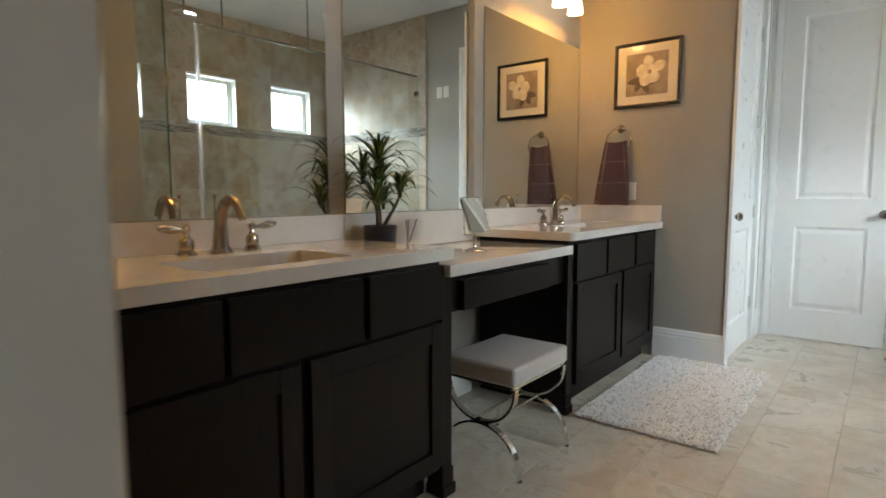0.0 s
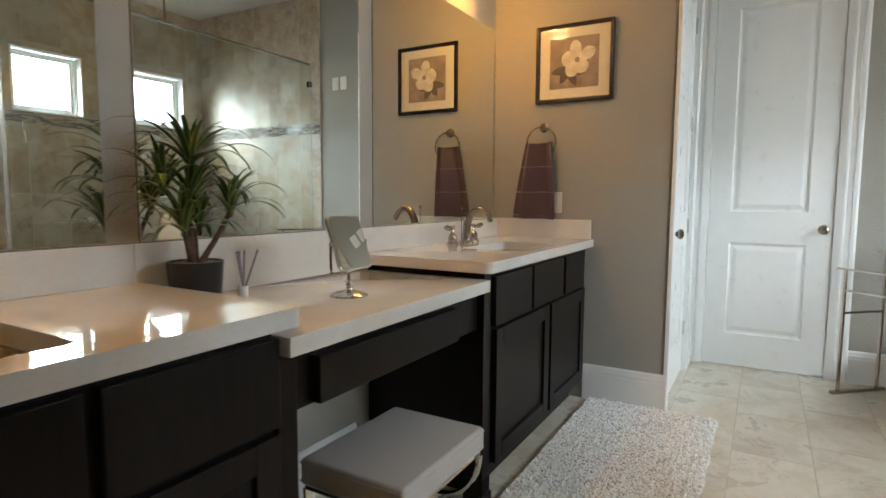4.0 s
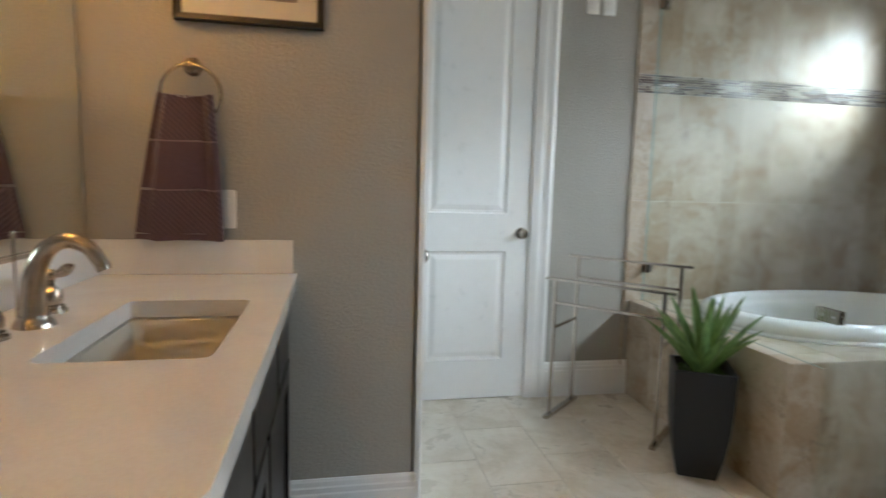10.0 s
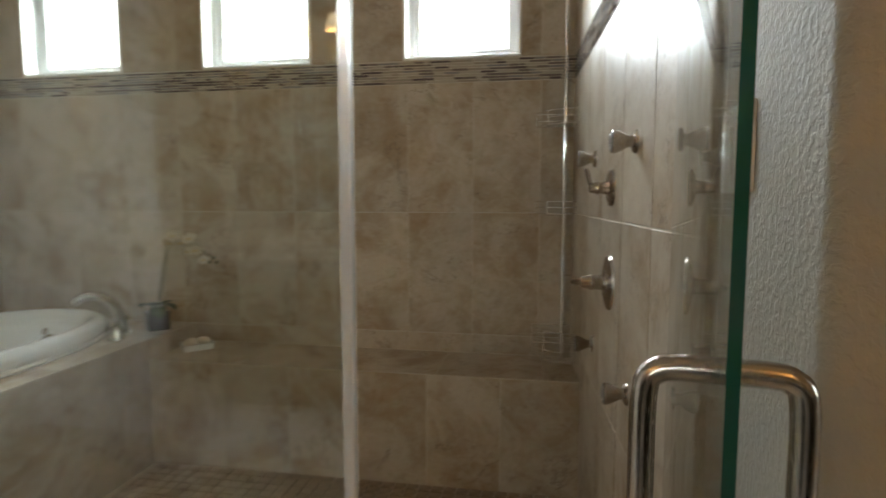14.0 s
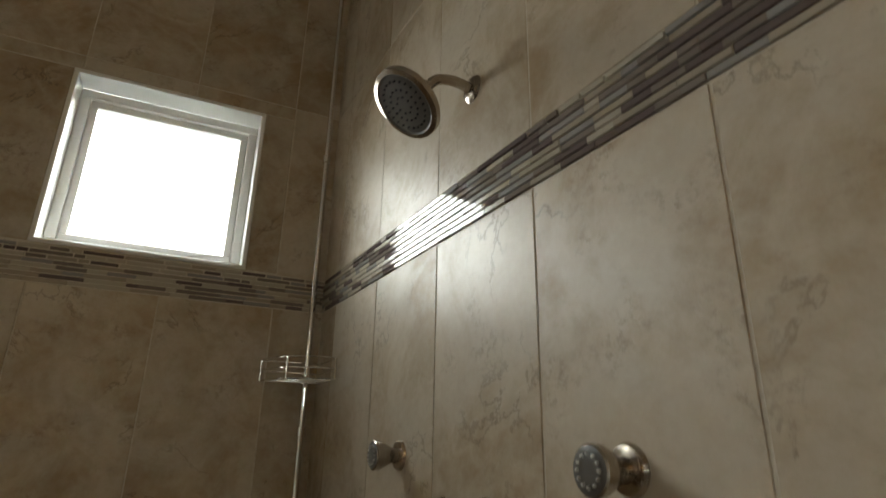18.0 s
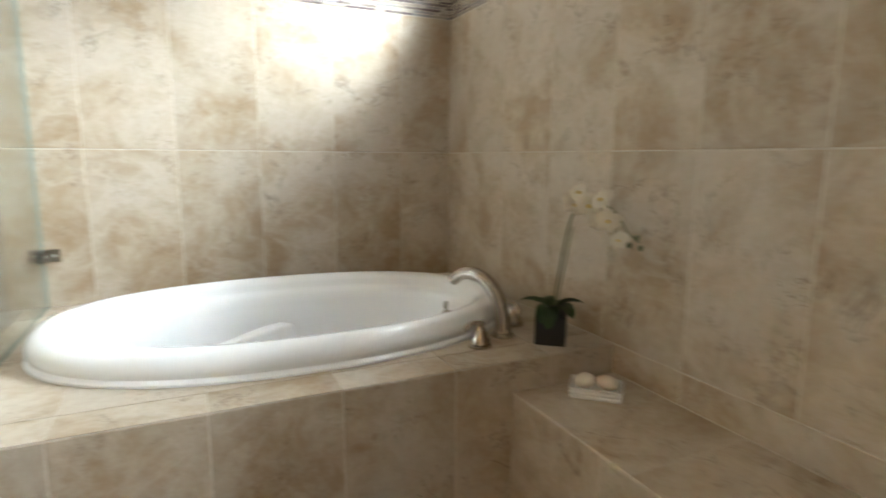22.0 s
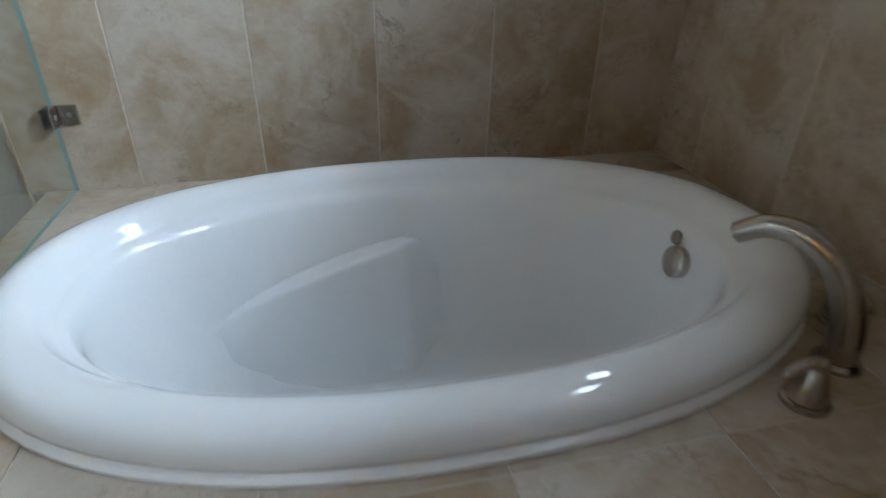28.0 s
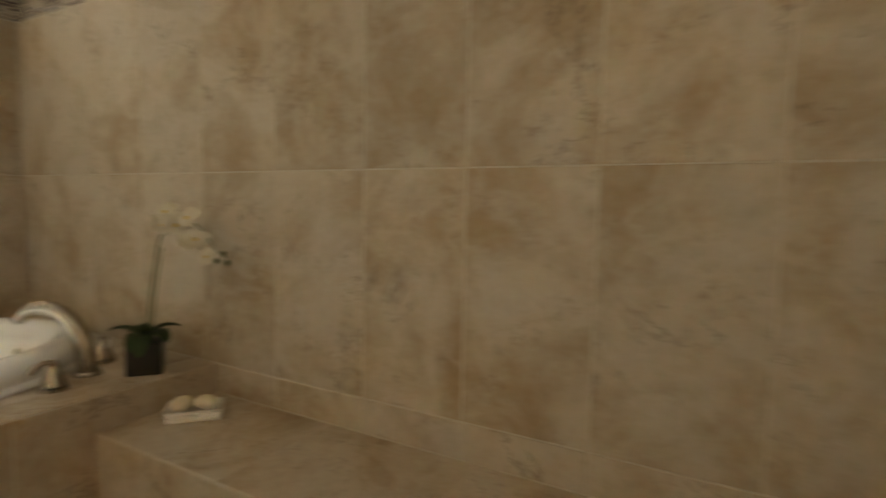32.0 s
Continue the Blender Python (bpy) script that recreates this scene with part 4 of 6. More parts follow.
def widespread_faucet(x, y):
    f = thing("basin_faucet", (x, y, CT), "brushed nickel high-arc faucet with two lever handles", "faucet", "basin faucets")
    path = smooth_path([(0, 0, 0.0), (0.0, 0, 0.05), (0.006, 0, 0.10), (0.026, 0, 0.145), (0.062, 0, 0.166), (0.100, 0, 0.152), (0.122, 0, 0.120)], 6)
    n = len(path)
    part("spout", tube(path, [0.013 + 0.0125 * (1 - i / n) ** 1.7 for i in range(n)], 18), NICKEL, f, smooth=True)
    part("spout_base", lathe([(0.0, 0.022), (0.0265, 0.022), (0.028, 0.016), (0.033, 0.010), (0.0345, 0.005), (0.036, 0.0)], 28), NICKEL, f, smooth=True)
    part("aerator", lathe([(0.0, -0.012), (0.0125, -0.012), (0.0135, 0.0), (0.012, 0.006)], 20, Matrix.Translation((0.1225, 0, 0.119)) @ Euler((0, radians(-24), 0)).to_matrix().to_4x4()), NICKEL, f, smooth=True)
    part("lift_rod", add_lathe(tube([(-0.028, 0, 0.0), (-0.028, 0, 0.165)], 0.0022, 8), [(0, 0.184), (0.004, 0.182), (0.0055, 0.174), (0.0035, 0.166), (0.002, 0.164)], 12, Matrix.Translation((-0.028, 0, 0))), NICKEL, f, "thin pull rod", True)
    for s in (-1, 1):
        h = part("handle", lathe([(0.0, 0.053), (0.0075, 0.052), (0.0085, 0.044), (0.0105, 0.0395), (0.0165, 0.036), (0.0195, 0.028), (0.0195, 0.018), (0.0175, 0.0125), (0.022, 0.0105), (0.023, 0.0085), (0.0215, 0.0072), (0.0265, 0.005), (0.0275, 0.0)], 28), NICKEL, f, smooth=True, at=Matrix.Translation((-0.025, 0.110 * s + 0.015, 0)) @ Matrix.Diagonal((1.08, 1.08, 1.32, 1)))
        lev = smooth_path([(0, 0, 0.056), (0.002, 0.018 * s, 0.058), (0.004, 0.040 * s, 0.0595), (0.006, 0.062 * s, 0.0625), (0.007, 0.080 * s, 0.0635)], 4)
        nl = len(lev) - 1
        part("lever", tube(lev, [0.0048 + 0.0052 * math.sin(math.pi * min(1.0, max(0.0, (i / nl - 0.25) / 0.78))) ** 1.2 for i in range(nl + 1)], 14), NICKEL, h, smooth=True)
        part("cap", lathe([(0, 0.070), (0.006, 0.069), (0.010, 0.0655), (0.0115, 0.060), (0.010, 0.054), (0.007, 0.051)], 20), NICKEL, h, smooth=True)
    return f


faucet = widespread_faucet(0.128, 0.185)
copy_thing(faucet, pose(0.136, 2.372, CT))

# picture with its flower
pic = thing("framed_picture", (0.455, YP, 1.852), "black-framed sepia picture of a white magnolia flower", "picture")
PF = facing((0, 0, 0), (0, -1, 0))
BLACKWOOD = material("black_lacquer", (0.010, 0.009, 0.009), 0.25)
MATB = material("ivory_mount", (0.70, 0.66, 0.58), 0.7)
SEPIA = material("sepia_print", (0.25, 0.2, 0.15), 0.5)
paint(SEPIA, ramp(SEPIA, noise_tex(SEPIA, coords(SEPIA), 9, 3), [(0.35, (0.20, 0.15, 0.115)), (0.65, (0.36, 0.29, 0.23))]))
PETAL = material("petal_print", (0.72, 0.66, 0.56), 0.5)
paint(PETAL, ramp(PETAL, noise_tex(PETAL, coords(PETAL), 24, 4), [(0.3, (0.55, 0.48, 0.39)), (0.65, (0.80, 0.75, 0.65))]))
LEAFP = material("dark_leaf_print", (0.09, 0.065, 0.05), 0.5)
PW, PH = 0.428, 0.416
bm = bmesh.new()
rings = mitred(bm, (-PW / 2, -PH / 2), (PW / 2, PH / 2), PF, ((0.0, 0.001), (0.0, 0.021), (0.004, 0.025), (0.017, 0.023), (0.023, 0.012)))
part("frame", bm, BLACKWOOD, pic)
bm = bmesh.new()
bm.faces.new([bm.verts.new(PF @ Vector((x, y, 0.0125))) for x, y in ((-PW / 2 + 0.022, -PH / 2 + 0.022), (PW / 2 - 0.022, -PH / 2 + 0.022), (PW / 2 - 0.022, PH / 2 - 0.022), (-PW / 2 + 0.022, PH / 2 - 0.022))])
part("mount", bm, MATB, pic, "ivory mount")
bm = bmesh.new()
bm.faces.new([bm.verts.new(PF @ Vector((x, y, 0.0145))) for x, y in ((-0.135, -0.135), (0.135, -0.135), (0.135, 0.135), (-0.135, 0.135))])
part("print", bm, SEPIA, pic, "sepia print")


def blade(bm, m, length, width, z, n=8, sharp=0.8):
    left, right = [], []
    for i in range(n + 1):
        t = i / n
        w = width * math.sin(math.pi * min(1, t * 0.93 + 0.07)) ** sharp / 2
        left.append(bm.verts.new(m @ Vector((-w, length * t, z))))
        right.append(bm.verts.new(m @ Vector((w, length * t, z))))
    for i in range(n):
        bm.faces.new((left[i], right[i], right[i + 1], left[i + 1]))


def petal(bm, m, length, width, z):
    """A broad round petal, widest near its tip."""
    ring = [bm.verts.new(m @ Vector((0, 0, z)))]
    for i in range(17):
        t = radians(-128 + 16 * i)
        ring.append(bm.verts.new(m @ Vector((width / 2 * math.sin(t) * (1 + 0.05 * math.cos(5 * t)), length * 0.58 + length * 0.42 * math.cos(t), z))))
    bm.faces.new(ring)


bm = bmesh.new()
for k, (a, ln) in enumerate(((100, 0.07), (150, 0.06), (205, 0.075), (250, 0.065))):
    blade(bm, PF @ Matrix.Translation((-0.03, -0.03, 0)) @ Matrix.Rotation(radians(a), 4, "Z"), ln + 0.03, 0.045, 0.0152 + k * 0.0001)
part("printed_leaves", bm, LEAFP, pic)
bm = bmesh.new()
for k, (turn, ln, wd) in enumerate(((78, 0.088, 0.082), (150, 0.096, 0.072), (215, 0.080, 0.076), (-62, 0.108, 0.066), (8, 0.106, 0.062))):
    petal(bm, PF @ Matrix.Translation((0.018, 0.012, 0)) @ Matrix.Rotation(radians(turn), 4, "Z"), ln, wd, 0.0158 + k * 0.0003)
part("printed_petals", bm, PETAL, pic)
part("printed_centre", lathe([(0, 0.0182), (0.014, 0.018), (0.015, 0.0176)], 16, PF @ Matrix.Translation((0.018, 0.012, 0))), SEPIA, pic)
cover = part("glazing", box((-PW / 2 + 0.022, -0.0205, -PH / 2 + 0.022), (PW / 2 - 0.022, -0.019, PH / 2 - 0.022)), PANE, pic)
cover.visible_shadow = False

# towel ring with its towel
ring = thing("towel_ring", (0.290, YP, 1.514), "brushed nickel towel ring on the wall", "towel ring")
part("mount_post", lathe([(0.0, 0.048), (0.008, 0.047), (0.012, 0.04), (0.010, 0.03), (0.013, 0.018), (0.022, 0.010), (0.027, 0.006), (0.027, 0.0)], 26, facing((0, 0, 0), (0, -1, 0))), NICKEL, ring, smooth=True)
part("hoop", tube([(0.084 * math.sin(a), -0.043, -0.084 + 0.084 * math.cos(a)) for a in (2 * math.pi * k / 40 for k in range(40))], 0.0046, 10, closed=True), NICKEL, ring, smooth=True)
CLOTH = material("plum_terry", (0.075, 0.035, 0.045), 0.95, Sheen_Weight=0.3)
nz = noise_tex(CLOTH, coords(CLOTH), 420, 3)
paint(CLOTH, ramp(CLOTH, nz, [(0.3, (0.045, 0.020, 0.028)), (0.7, (0.105, 0.052, 0.064))]))
bump(CLOTH, nz, 0.9, 0.003)
RIBBED = material("plum_diagonal_rib", (0.10, 0.055, 0.062), 0.95, Sheen_Weight=0.3)
wv = node(RIBBED, "ShaderNodeTexWave", Scale=38.0, Distortion=0.6, Detail=2.0)
wv.bands_direction = "DIAGONAL"
link(RIBBED, coords(RIBBED, (1, 0.0, 1)), wv.inputs["Vector"])
paint(RIBBED, ramp(RIBBED, wv.outputs[1], [(0.3, (0.058, 0.029, 0.036)), (0.75, (0.095, 0.052, 0.058))]))
bump(RIBBED, wv.outputs[1], 0.6, 0.003)
PIPING = material("pale_stitching", (0.2, 0.14, 0.14), 0.9)
towel = thing("hand_towel", (0.252, YP - 0.046, 1.005), "plum hand towel with ribbed bands hung through the ring", "towel")


def towel_piece(z0, z1, mat, name, n=10):
    """A slice of the hanging towel between two heights, with soft vertical folds front and back."""
    bm = bmesh.new()
    rings = []
    for i in range(n + 1):
        z = z0 + (z1 - z0) * i / n
        t = z / 0.425
        half = 0.124 - 0.048 * t ** 1.3
        cx = 0.026 * t
        row = []
        for k in range(36):
            a = 2 * math.pi * k / 36
            u = math.copysign(abs(math.cos(a)) ** 0.45, math.cos(a))
            fold = 0.006 * (0.35 + t) * math.cos(u * 9 + 1.2) + 0.003 * math.cos(u * 17 + 2 * t)
            thick = 0.014 + 0.004 * t
            droop = -0.03 * max(0, t - 0.93) / 0.07 * (1 - abs(u)) * 0.5 if t > 0.93 else 0.0
            wob = 0.004 * math.sin(5 * u) * (1 - t)
            row.append(bm.verts.new((cx + half * u, math.sin(a) * thick + fold - 0.002, z + droop + (wob if i == 0 else 0))))
        rings.append(row)
    for a, b in zip(rings, rings[1:]):
        for k in range(36):
            bm.faces.new((a[k], a[(k + 1) % 36], b[(k + 1) % 36], b[k]))
    bm.faces.new(rings[0][::-1])
    bm.faces.new(rings[-1])
    return part(name, bm, mat, towel, smooth=True)


towel_piece(0.0, 0.018, CLOTH, "hem", 3)
towel_piece(0.018, 0.146, RIBBED, "ribbed_band")
towel_piece(0.146, 0.150, PIPING, "stitching", 1)
towel_piece(0.150, 0.287, CLOTH, "plain_band")
towel_piece(0.287, 0.291, PIPING, "stitching", 1)
towel_piece(0.291, 0.425, RIBBED, "upper_band")


def wall_plate(name, m, w, h, rockers, label, sockets=False):
    p = thing(name, (0, 0, 0), label, "switch plate" if not sockets else "outlet")
    p.matrix_basis = m
    part("plate", prism(rounded(w, h, 0.006, 3), 0.0, 0.006, bevel=0.002), PLATE, p, smooth=True)
    for x in rockers:
        part("rocker", add_prism(bmesh.new(), rounded(0.033, 0.066, 0.003, 2), 0.0, 0.0085, Matrix.Translation((x, 0, 0.001)) @ Matrix.Rotation(radians(2.5), 4, "X"), 0.0012), PLATE, p)
        for s in (-1, 1):
            part("screw", lathe([(0, 0.0072), (0.0025, 0.007), (0.003, 0.006)], 10, Matrix.Translation((x, s * h * 0.42, 0))), PLATE, p)
    return p


PLATE = material("white_plastic", (0.74, 0.73, 0.70), 0.35)
wall_plate("wall_outlet", facing((0.369, YP, 1.096), (0, -1, 0)), 0.070, 0.118, (0.0,), "white wall outlet half hidden by the towel", True)
wall_plate("light_switch", facing((2.312, YS, 1.257), (0, 1, 0)), 0.118, 0.118, (-0.024, 0.024), "white double rocker switch by the shower")
wall_plate("wall_plate", facing((2.062, YE, 2.18), (0, -1, 0)), 0.072, 0.118, (0.0,), "small white wall plate high by the door")
wall_plate("wall_plate", facing((2.158, YE, 2.18), (0, -1, 0)), 0.072, 0.118, (0.0,), "small white wall plate high by the tub")

# potted dracaena


def leaf_mesh(name, length, width, bend, mat, seg=9, fold=0.25, thick=0.0):
    """A strap leaf from the origin along +x, arching up and over."""
    bm = bmesh.new()
    ang, p = radians(bend[0]), Vector((0, 0, 0))
    rows = []
    for i in range(seg + 1):
        t = i / seg
        w = width * (0.45 + 0.55 * math.sin(math.pi * min(1, 0.15 + 0.6 * t))) * (1 - t ** 3.0) + 0.0006
        n = Vector((-math.sin(ang), 0, math.cos(ang)))
        rows.append([bm.verts.new(p + Vector((0, -w / 2, 0)) + n * fold * w * 0.5), bm.verts.new(p - n * thick * w), bm.verts.new(p + Vector((0, w / 2, 0)) + n * fold * w * 0.5)])
        p = p + Vector((math.cos(ang), 0, math.sin(ang))) * (length / seg)
        ang += radians((bend[1] - bend[0]) / seg) * (0.4 + 1.2 * t)
    for a, b in zip(rows, rows[1:]):
        bm.faces.new((a[0], a[1], b[1], b[0]))
        bm.faces.new((a[1], a[2], b[2], b[1]))
    return mesh_of(bm, name, mat, True)


def leaf_material(name, core, edge, stripe=True):
    m = material(name, core, 0.42, Subsurface_Weight=0.0)
    info = node(m, "ShaderNodeObjectInfo")
    vec = coords(m, (1, 1, 1))
    n = noise_tex(m, coords(m, (6, 60, 6), 9.0), 3, 4)
    col = ramp(m, n, [(0.35, tuple(0.7 * c for c in core)), (0.65, edge)])
    shade = ramp(m, info.outputs["Random"], [(0, (0.7, 0.75, 0.6)), (1, (1.15, 1.1, 1.1))])
    paint(m, mix(m, 1.0, col, shade, "MULTIPLY"))
    return m


DRAC = material("dracaena_leaf", (0.03, 0.075, 0.02), 0.38)
split = node(DRAC, "ShaderNodeSeparateXYZ")
link(DRAC, coords(DRAC), split.inputs[0])
across = node(DRAC, "ShaderNodeMath")
across.operation = "ABSOLUTE"
link(DRAC, split.outputs[1], across.inputs[0])
margin = node(DRAC, "ShaderNodeMath")
margin.operation = "MULTIPLY"
margin.inputs[1].default_value = 100.0
link(DRAC, across.outputs[0], margin.inputs[0])
striped = ramp(DRAC, margin.outputs[0], [(0.30, (0.026, 0.068, 0.018)), (0.48, (0.06, 0.115, 0.028)), (0.62, (0.24, 0.27, 0.075))])
fibre = ramp(DRAC, noise_tex(DRAC, coords(DRAC, (6, 60, 6), 9.0), 3, 4), [(0.3, (0.72, 0.74, 0.68)), (0.7, (1.12, 1.1, 1.1))])
old_leaf = ramp(DRAC, node(DRAC, "ShaderNodeObjectInfo").outputs["Random"], [(0.0, (0.70, 0.75, 0.60)), (0.9, (1.1, 1.08, 1.05)), (0.95, (1.9, 1.05, 0.7))])
paint(DRAC, mix(DRAC, 1.0, mix(DRAC, 1.0, striped, fibre, "MULTIPLY"), old_leaf, "MULTIPLY"))
BARK = material("dracaena_bark", (0.13, 0.075, 0.045), 0.8)
bn = noise_tex(BARK, coords(BARK, (1, 1, 3)), 60, 5)
paint(BARK, ramp(BARK, bn, [(0.3, (0.05, 0.028, 0.018)), (0.7, (0.14, 0.08, 0.05))]))
bump(BARK, bn, 0.5, 0.002)
STONEB = material("brown_pebble", (0.16, 0.09, 0.06), 0.5)
plant = thing("potted_plant", (0.128, 0.878, MT), "bushy dracaena with variegated leaves in a dark pot", "plant")
part("pot", lathe([(0.0, 0.0), (0.058, 0.0), (0.060, 0.004), (0.069, 0.112), (0.069, 0.115), (0.064, 0.115), (0.062, 0.10), (0.0, 0.10)], 36), BLACKPOT, plant, "dark ceramic pot", True)
bm = bmesh.new()
rp = random.Random(11)
for k in range(46):
    a, r = rp.uniform(0, 6.28), 0.056 * math.sqrt(rp.random())
    bmesh.ops.create_icosphere(bm, subdivisions=1, radius=rp.uniform(0.006, 0.010), matrix=Matrix.Translation((r * math.cos(a), r * math.sin(a), 0.104 + rp.uniform(0, 0.008))) @ Matrix.Diagonal((1, 1.2, 0.7, 1)))
tagged(part("pebbles", bm, STONEB, plant, "brown pebbles", True), kind="stuff")
HEADS = []
for pts, r in ((((0.0, -0.01, 0.10), (0.005, -0.015, 0.17), (-0.005, -0.012, 0.26), (0.0, -0.005, 0.36)), 0.0105),
               (((0.01, 0.0, 0.10), (0.02, 0.025, 0.14), (0.03, 0.055, 0.19), (0.035, 0.085, 0.245)), 0.0085),
               (((-0.005, -0.005, 0.10), (0.015, -0.03, 0.15), (0.03, -0.05, 0.20)), 0.008),
               (((0.0, 0.005, 0.10), (-0.02, 0.01, 0.2), (-0.035, -0.06, 0.30)), 0.006)):
    q = smooth_path(pts, 5)
    part("trunk", tube(q, [r * (1 - 0.35 * i / len(q)) for i in range(len(q))], 9), BARK, plant, smooth=True)
    HEADS.append(q[-1])
HEADS.append(Vector((0.0, -0.008, 0.27)))
HEADS.append(Vector((0.02, 0.0, 0.20)))
LEAVES = [leaf_mesh("leaf", ln, 0.0185, b, DRAC) for ln, b in ((0.21, (62, -52)), (0.24, (50, -80)), (0.18, (72, -20)), (0.23, (34, -84)), (0.20, (20, -70)), (0.16, (80, 14)))]
for hi, hp in enumerate(HEADS):
    count = (30, 26, 26, 20, 22, 14)[hi]
    for k in range(count):
        ob = new("leaf", LEAVES[(k * 5 + hi) % 6] if k > 5 else LEAVES[2 if k % 2 else 5])
        ob.parent = plant
        rz = k * 137.5 + rp.uniform(-20, 20)
        s = 1.14 * rp.uniform(0.72, 1.05) * (1.0, 0.85, 0.95, 0.85, 0.9, 0.7)[hi]
        d = Vector((math.cos(radians(rz)), 0, 0))
        if hp.x + 0.128 + d.x * 0.17 * s < 0.02:
            s *= max(0.3, (hp.x + 0.128 - 0.02) / (0.17 * s) / max(0.2, -d.x))
        ob.matrix_basis = Matrix.Translation(hp + Vector((0, 0, 0.03 * (k / count) - 0.02))) @ Euler((0, radians(rp.uniform(-10, 8)), radians(rz))).to_matrix().to_4x4() @ Matrix.Diagonal((s, 1, s, 1))

# reed diffuser
reed = thing("reed_diffuser", (0.193, 0.973, MT), "small white reed diffuser with four grey reeds", "diffuser")
part("vase", lathe([(0, 0), (0.0135, 0), (0.0145, 0.003), (0.0135, 0.016), (0.0125, 0.028), (0.0146, 0.041), (0.0148, 0.043), (0.0118, 0.043), (0.0115, 0.01), (0, 0.008)], 24), PORCELAIN, reed, smooth=True)
REED = material("grey_reed", (0.25, 0.22, 0.27), 0.7)
for dx, dy in ((0.03, -0.045), (0.012, -0.022), (-0.004, 0.012), (0.014, 0.05)):
    part("reed", tube([(0, dy * -0.1, 0.012), (dx * 0.85, dy * 0.85, 0.137)], 0.0027, 8), REED, reed, smooth=True)

# swivel mirror
sm = thing("table_mirror", (0.375, 1.192, MT), "chrome swivel table mirror on a round foot", "mirror", rz=1.5)
part("foot", lathe([(0, 0.018), (0.012, 0.018), (0.016, 0.016), (0.03, 0.013), (0.047, 0.008), (0.053, 0.005), (0.054, 0.0)], 40), CHROME, sm, smooth=True)
part("stem", lathe([(0.010, 0.016), (0.008, 0.024), (0.012, 0.028), (0.008, 0.032), (0.011, 0.036), (0.007, 0.041), (0.010, 0.045), (0.006, 0.05), (0.0085, 0.056), (0.005, 0.064), (0.007, 0.072), (0.0, 0.074)], 22), CHROME, sm, smooth=True)
part("yoke", tube(smooth_path([(0, -0.078, 0.155), (0, -0.078, 0.105), (0, -0.076, 0.076), (0, -0.066, 0.073), (0, 0.066, 0.073), (0, 0.076, 0.076), (0, 0.078, 0.105), (0, 0.078, 0.155)], 3), 0.003, flat=(0.007, 0.003, (0, 1, 0))), CHROME, sm)
FRM = Matrix.Translation((0, 0, 0.152)) @ Matrix.Rotation(radians(-20), 4, "Y") @ facing((0, 0, 0), (1, 0, 0))
part("mirror_rim", prism(rounded(0.144, 0.160, 0.016, 6), -0.006, 0.006, FRM, 0.003), CHROME, sm, smooth=True)
for s, nm in ((1, "mirror_glass"), (-1, "mirror_back")):
    part(nm, prism(rounded(0.133, 0.149, 0.012, 6), 0.0061 * s, 0.0066 * s, FRM), MIRROR, sm)
for s in (-1, 1):
    part("pivot", lathe([(0, 0.008), (0.005, 0.007), (0.006, 0.0)], 14, Matrix.Translation((0, s * 0.073, 0.152)) @ Matrix.Rotation(radians(-90 * s), 4, "X")), CHROME, sm, smooth=True)

# stool
VINYLS = material("pale_grey_vinyl", (0.52, 0.49, 0.47), 0.42)
vn = noise_tex(VINYLS, coords(VINYLS), 240, 4)
bump(VINYLS, vn, 0.15, 0.001)
stool = thing("vanity_stool", (0.534, 1.207, 0), "pale vinyl vanity stool with crossed chrome arches", "stool")
part("seat", box((-0.165, -0.218, 0.362), (0.165, 0.218, 0.438), 0.014, 4), VINYLS, stool, smooth=True)
for z in (0.376, 0.425):
    part("piping", tube([(x, y, z) for x, y in rounded(0.3315, 0.4375, 0.012, 3)], 0.0016, 6, closed=True), VINYLS, stool, smooth=True)
part("seat_frame", boxes(((-0.155, -0.208, 0.350), (0.155, -0.190, 0.3618)), ((-0.155, 0.190, 0.350), (0.155, 0.208, 0.3618)), ((-0.155, -0.190, 0.350), (-0.137, 0.190, 0.3618)), ((0.137, -0.190, 0.350), (0.155, 0.190, 0.3618)), bevel=0.001), CHROME, stool)
for y in (-0.195, 0.195):
    up = [(0.158 * math.cos(a), y, 0.352 - 0.155 * math.sin(a) ** 0.9) for a in (math.pi * k / 24 for k in range(25))]
    part("upper_arch", tube(up, 0.01, flat=(0.026, 0.009, (0, 0, 1))), CHROME, stool)
    dn = [(0.178 * math.cos(a), y, 0.005 + 0.185 * math.sin(a) ** 0.9) for a in (math.pi * k / 24 for k in range(25))]
    part("leg_arch", tube(dn, 0.01, flat=(0.026, 0.009, (0, 0, 1))), CHROME, stool)
    for x in (-0.178, 0.178):
        part("foot_pad", lathe([(0, 0.006), (0.010, 0.006), (0.011, 0.0), (0, 0)], 12, Matrix.Translation((x, y, 0))), DARK, stool)
for x in (-0.035, 0.035):
    part("stretcher", tube([(x, -0.195, 0.192), (x, 0.195, 0.192)], 0.006, 10), CHROME, stool, smooth=True)

# bath mat of chenille loops
YARN = material("chenille_yarn", (0.55, 0.52, 0.48), 0.95, Sheen_Weight=0.4)
gi = node(YARN, "ShaderNodeNewGeometry")
# tone varies by loop; the darkest loops stand in for shaded valleys
paint(YARN, ramp(YARN, gi.outputs["Random Per Island"], [(0.0, (0.54, 0.51, 0.46)), (0.16, (0.66, 0.63, 0.58)), (0.3, (0.80, 0.77, 0.73)), (1.0, (0.90, 0.885, 0.86))]))
rug = thing("bath_mat", (0.915, 2.358, 0), "shaggy cream and grey chenille bath mat on the tiles", "mat")
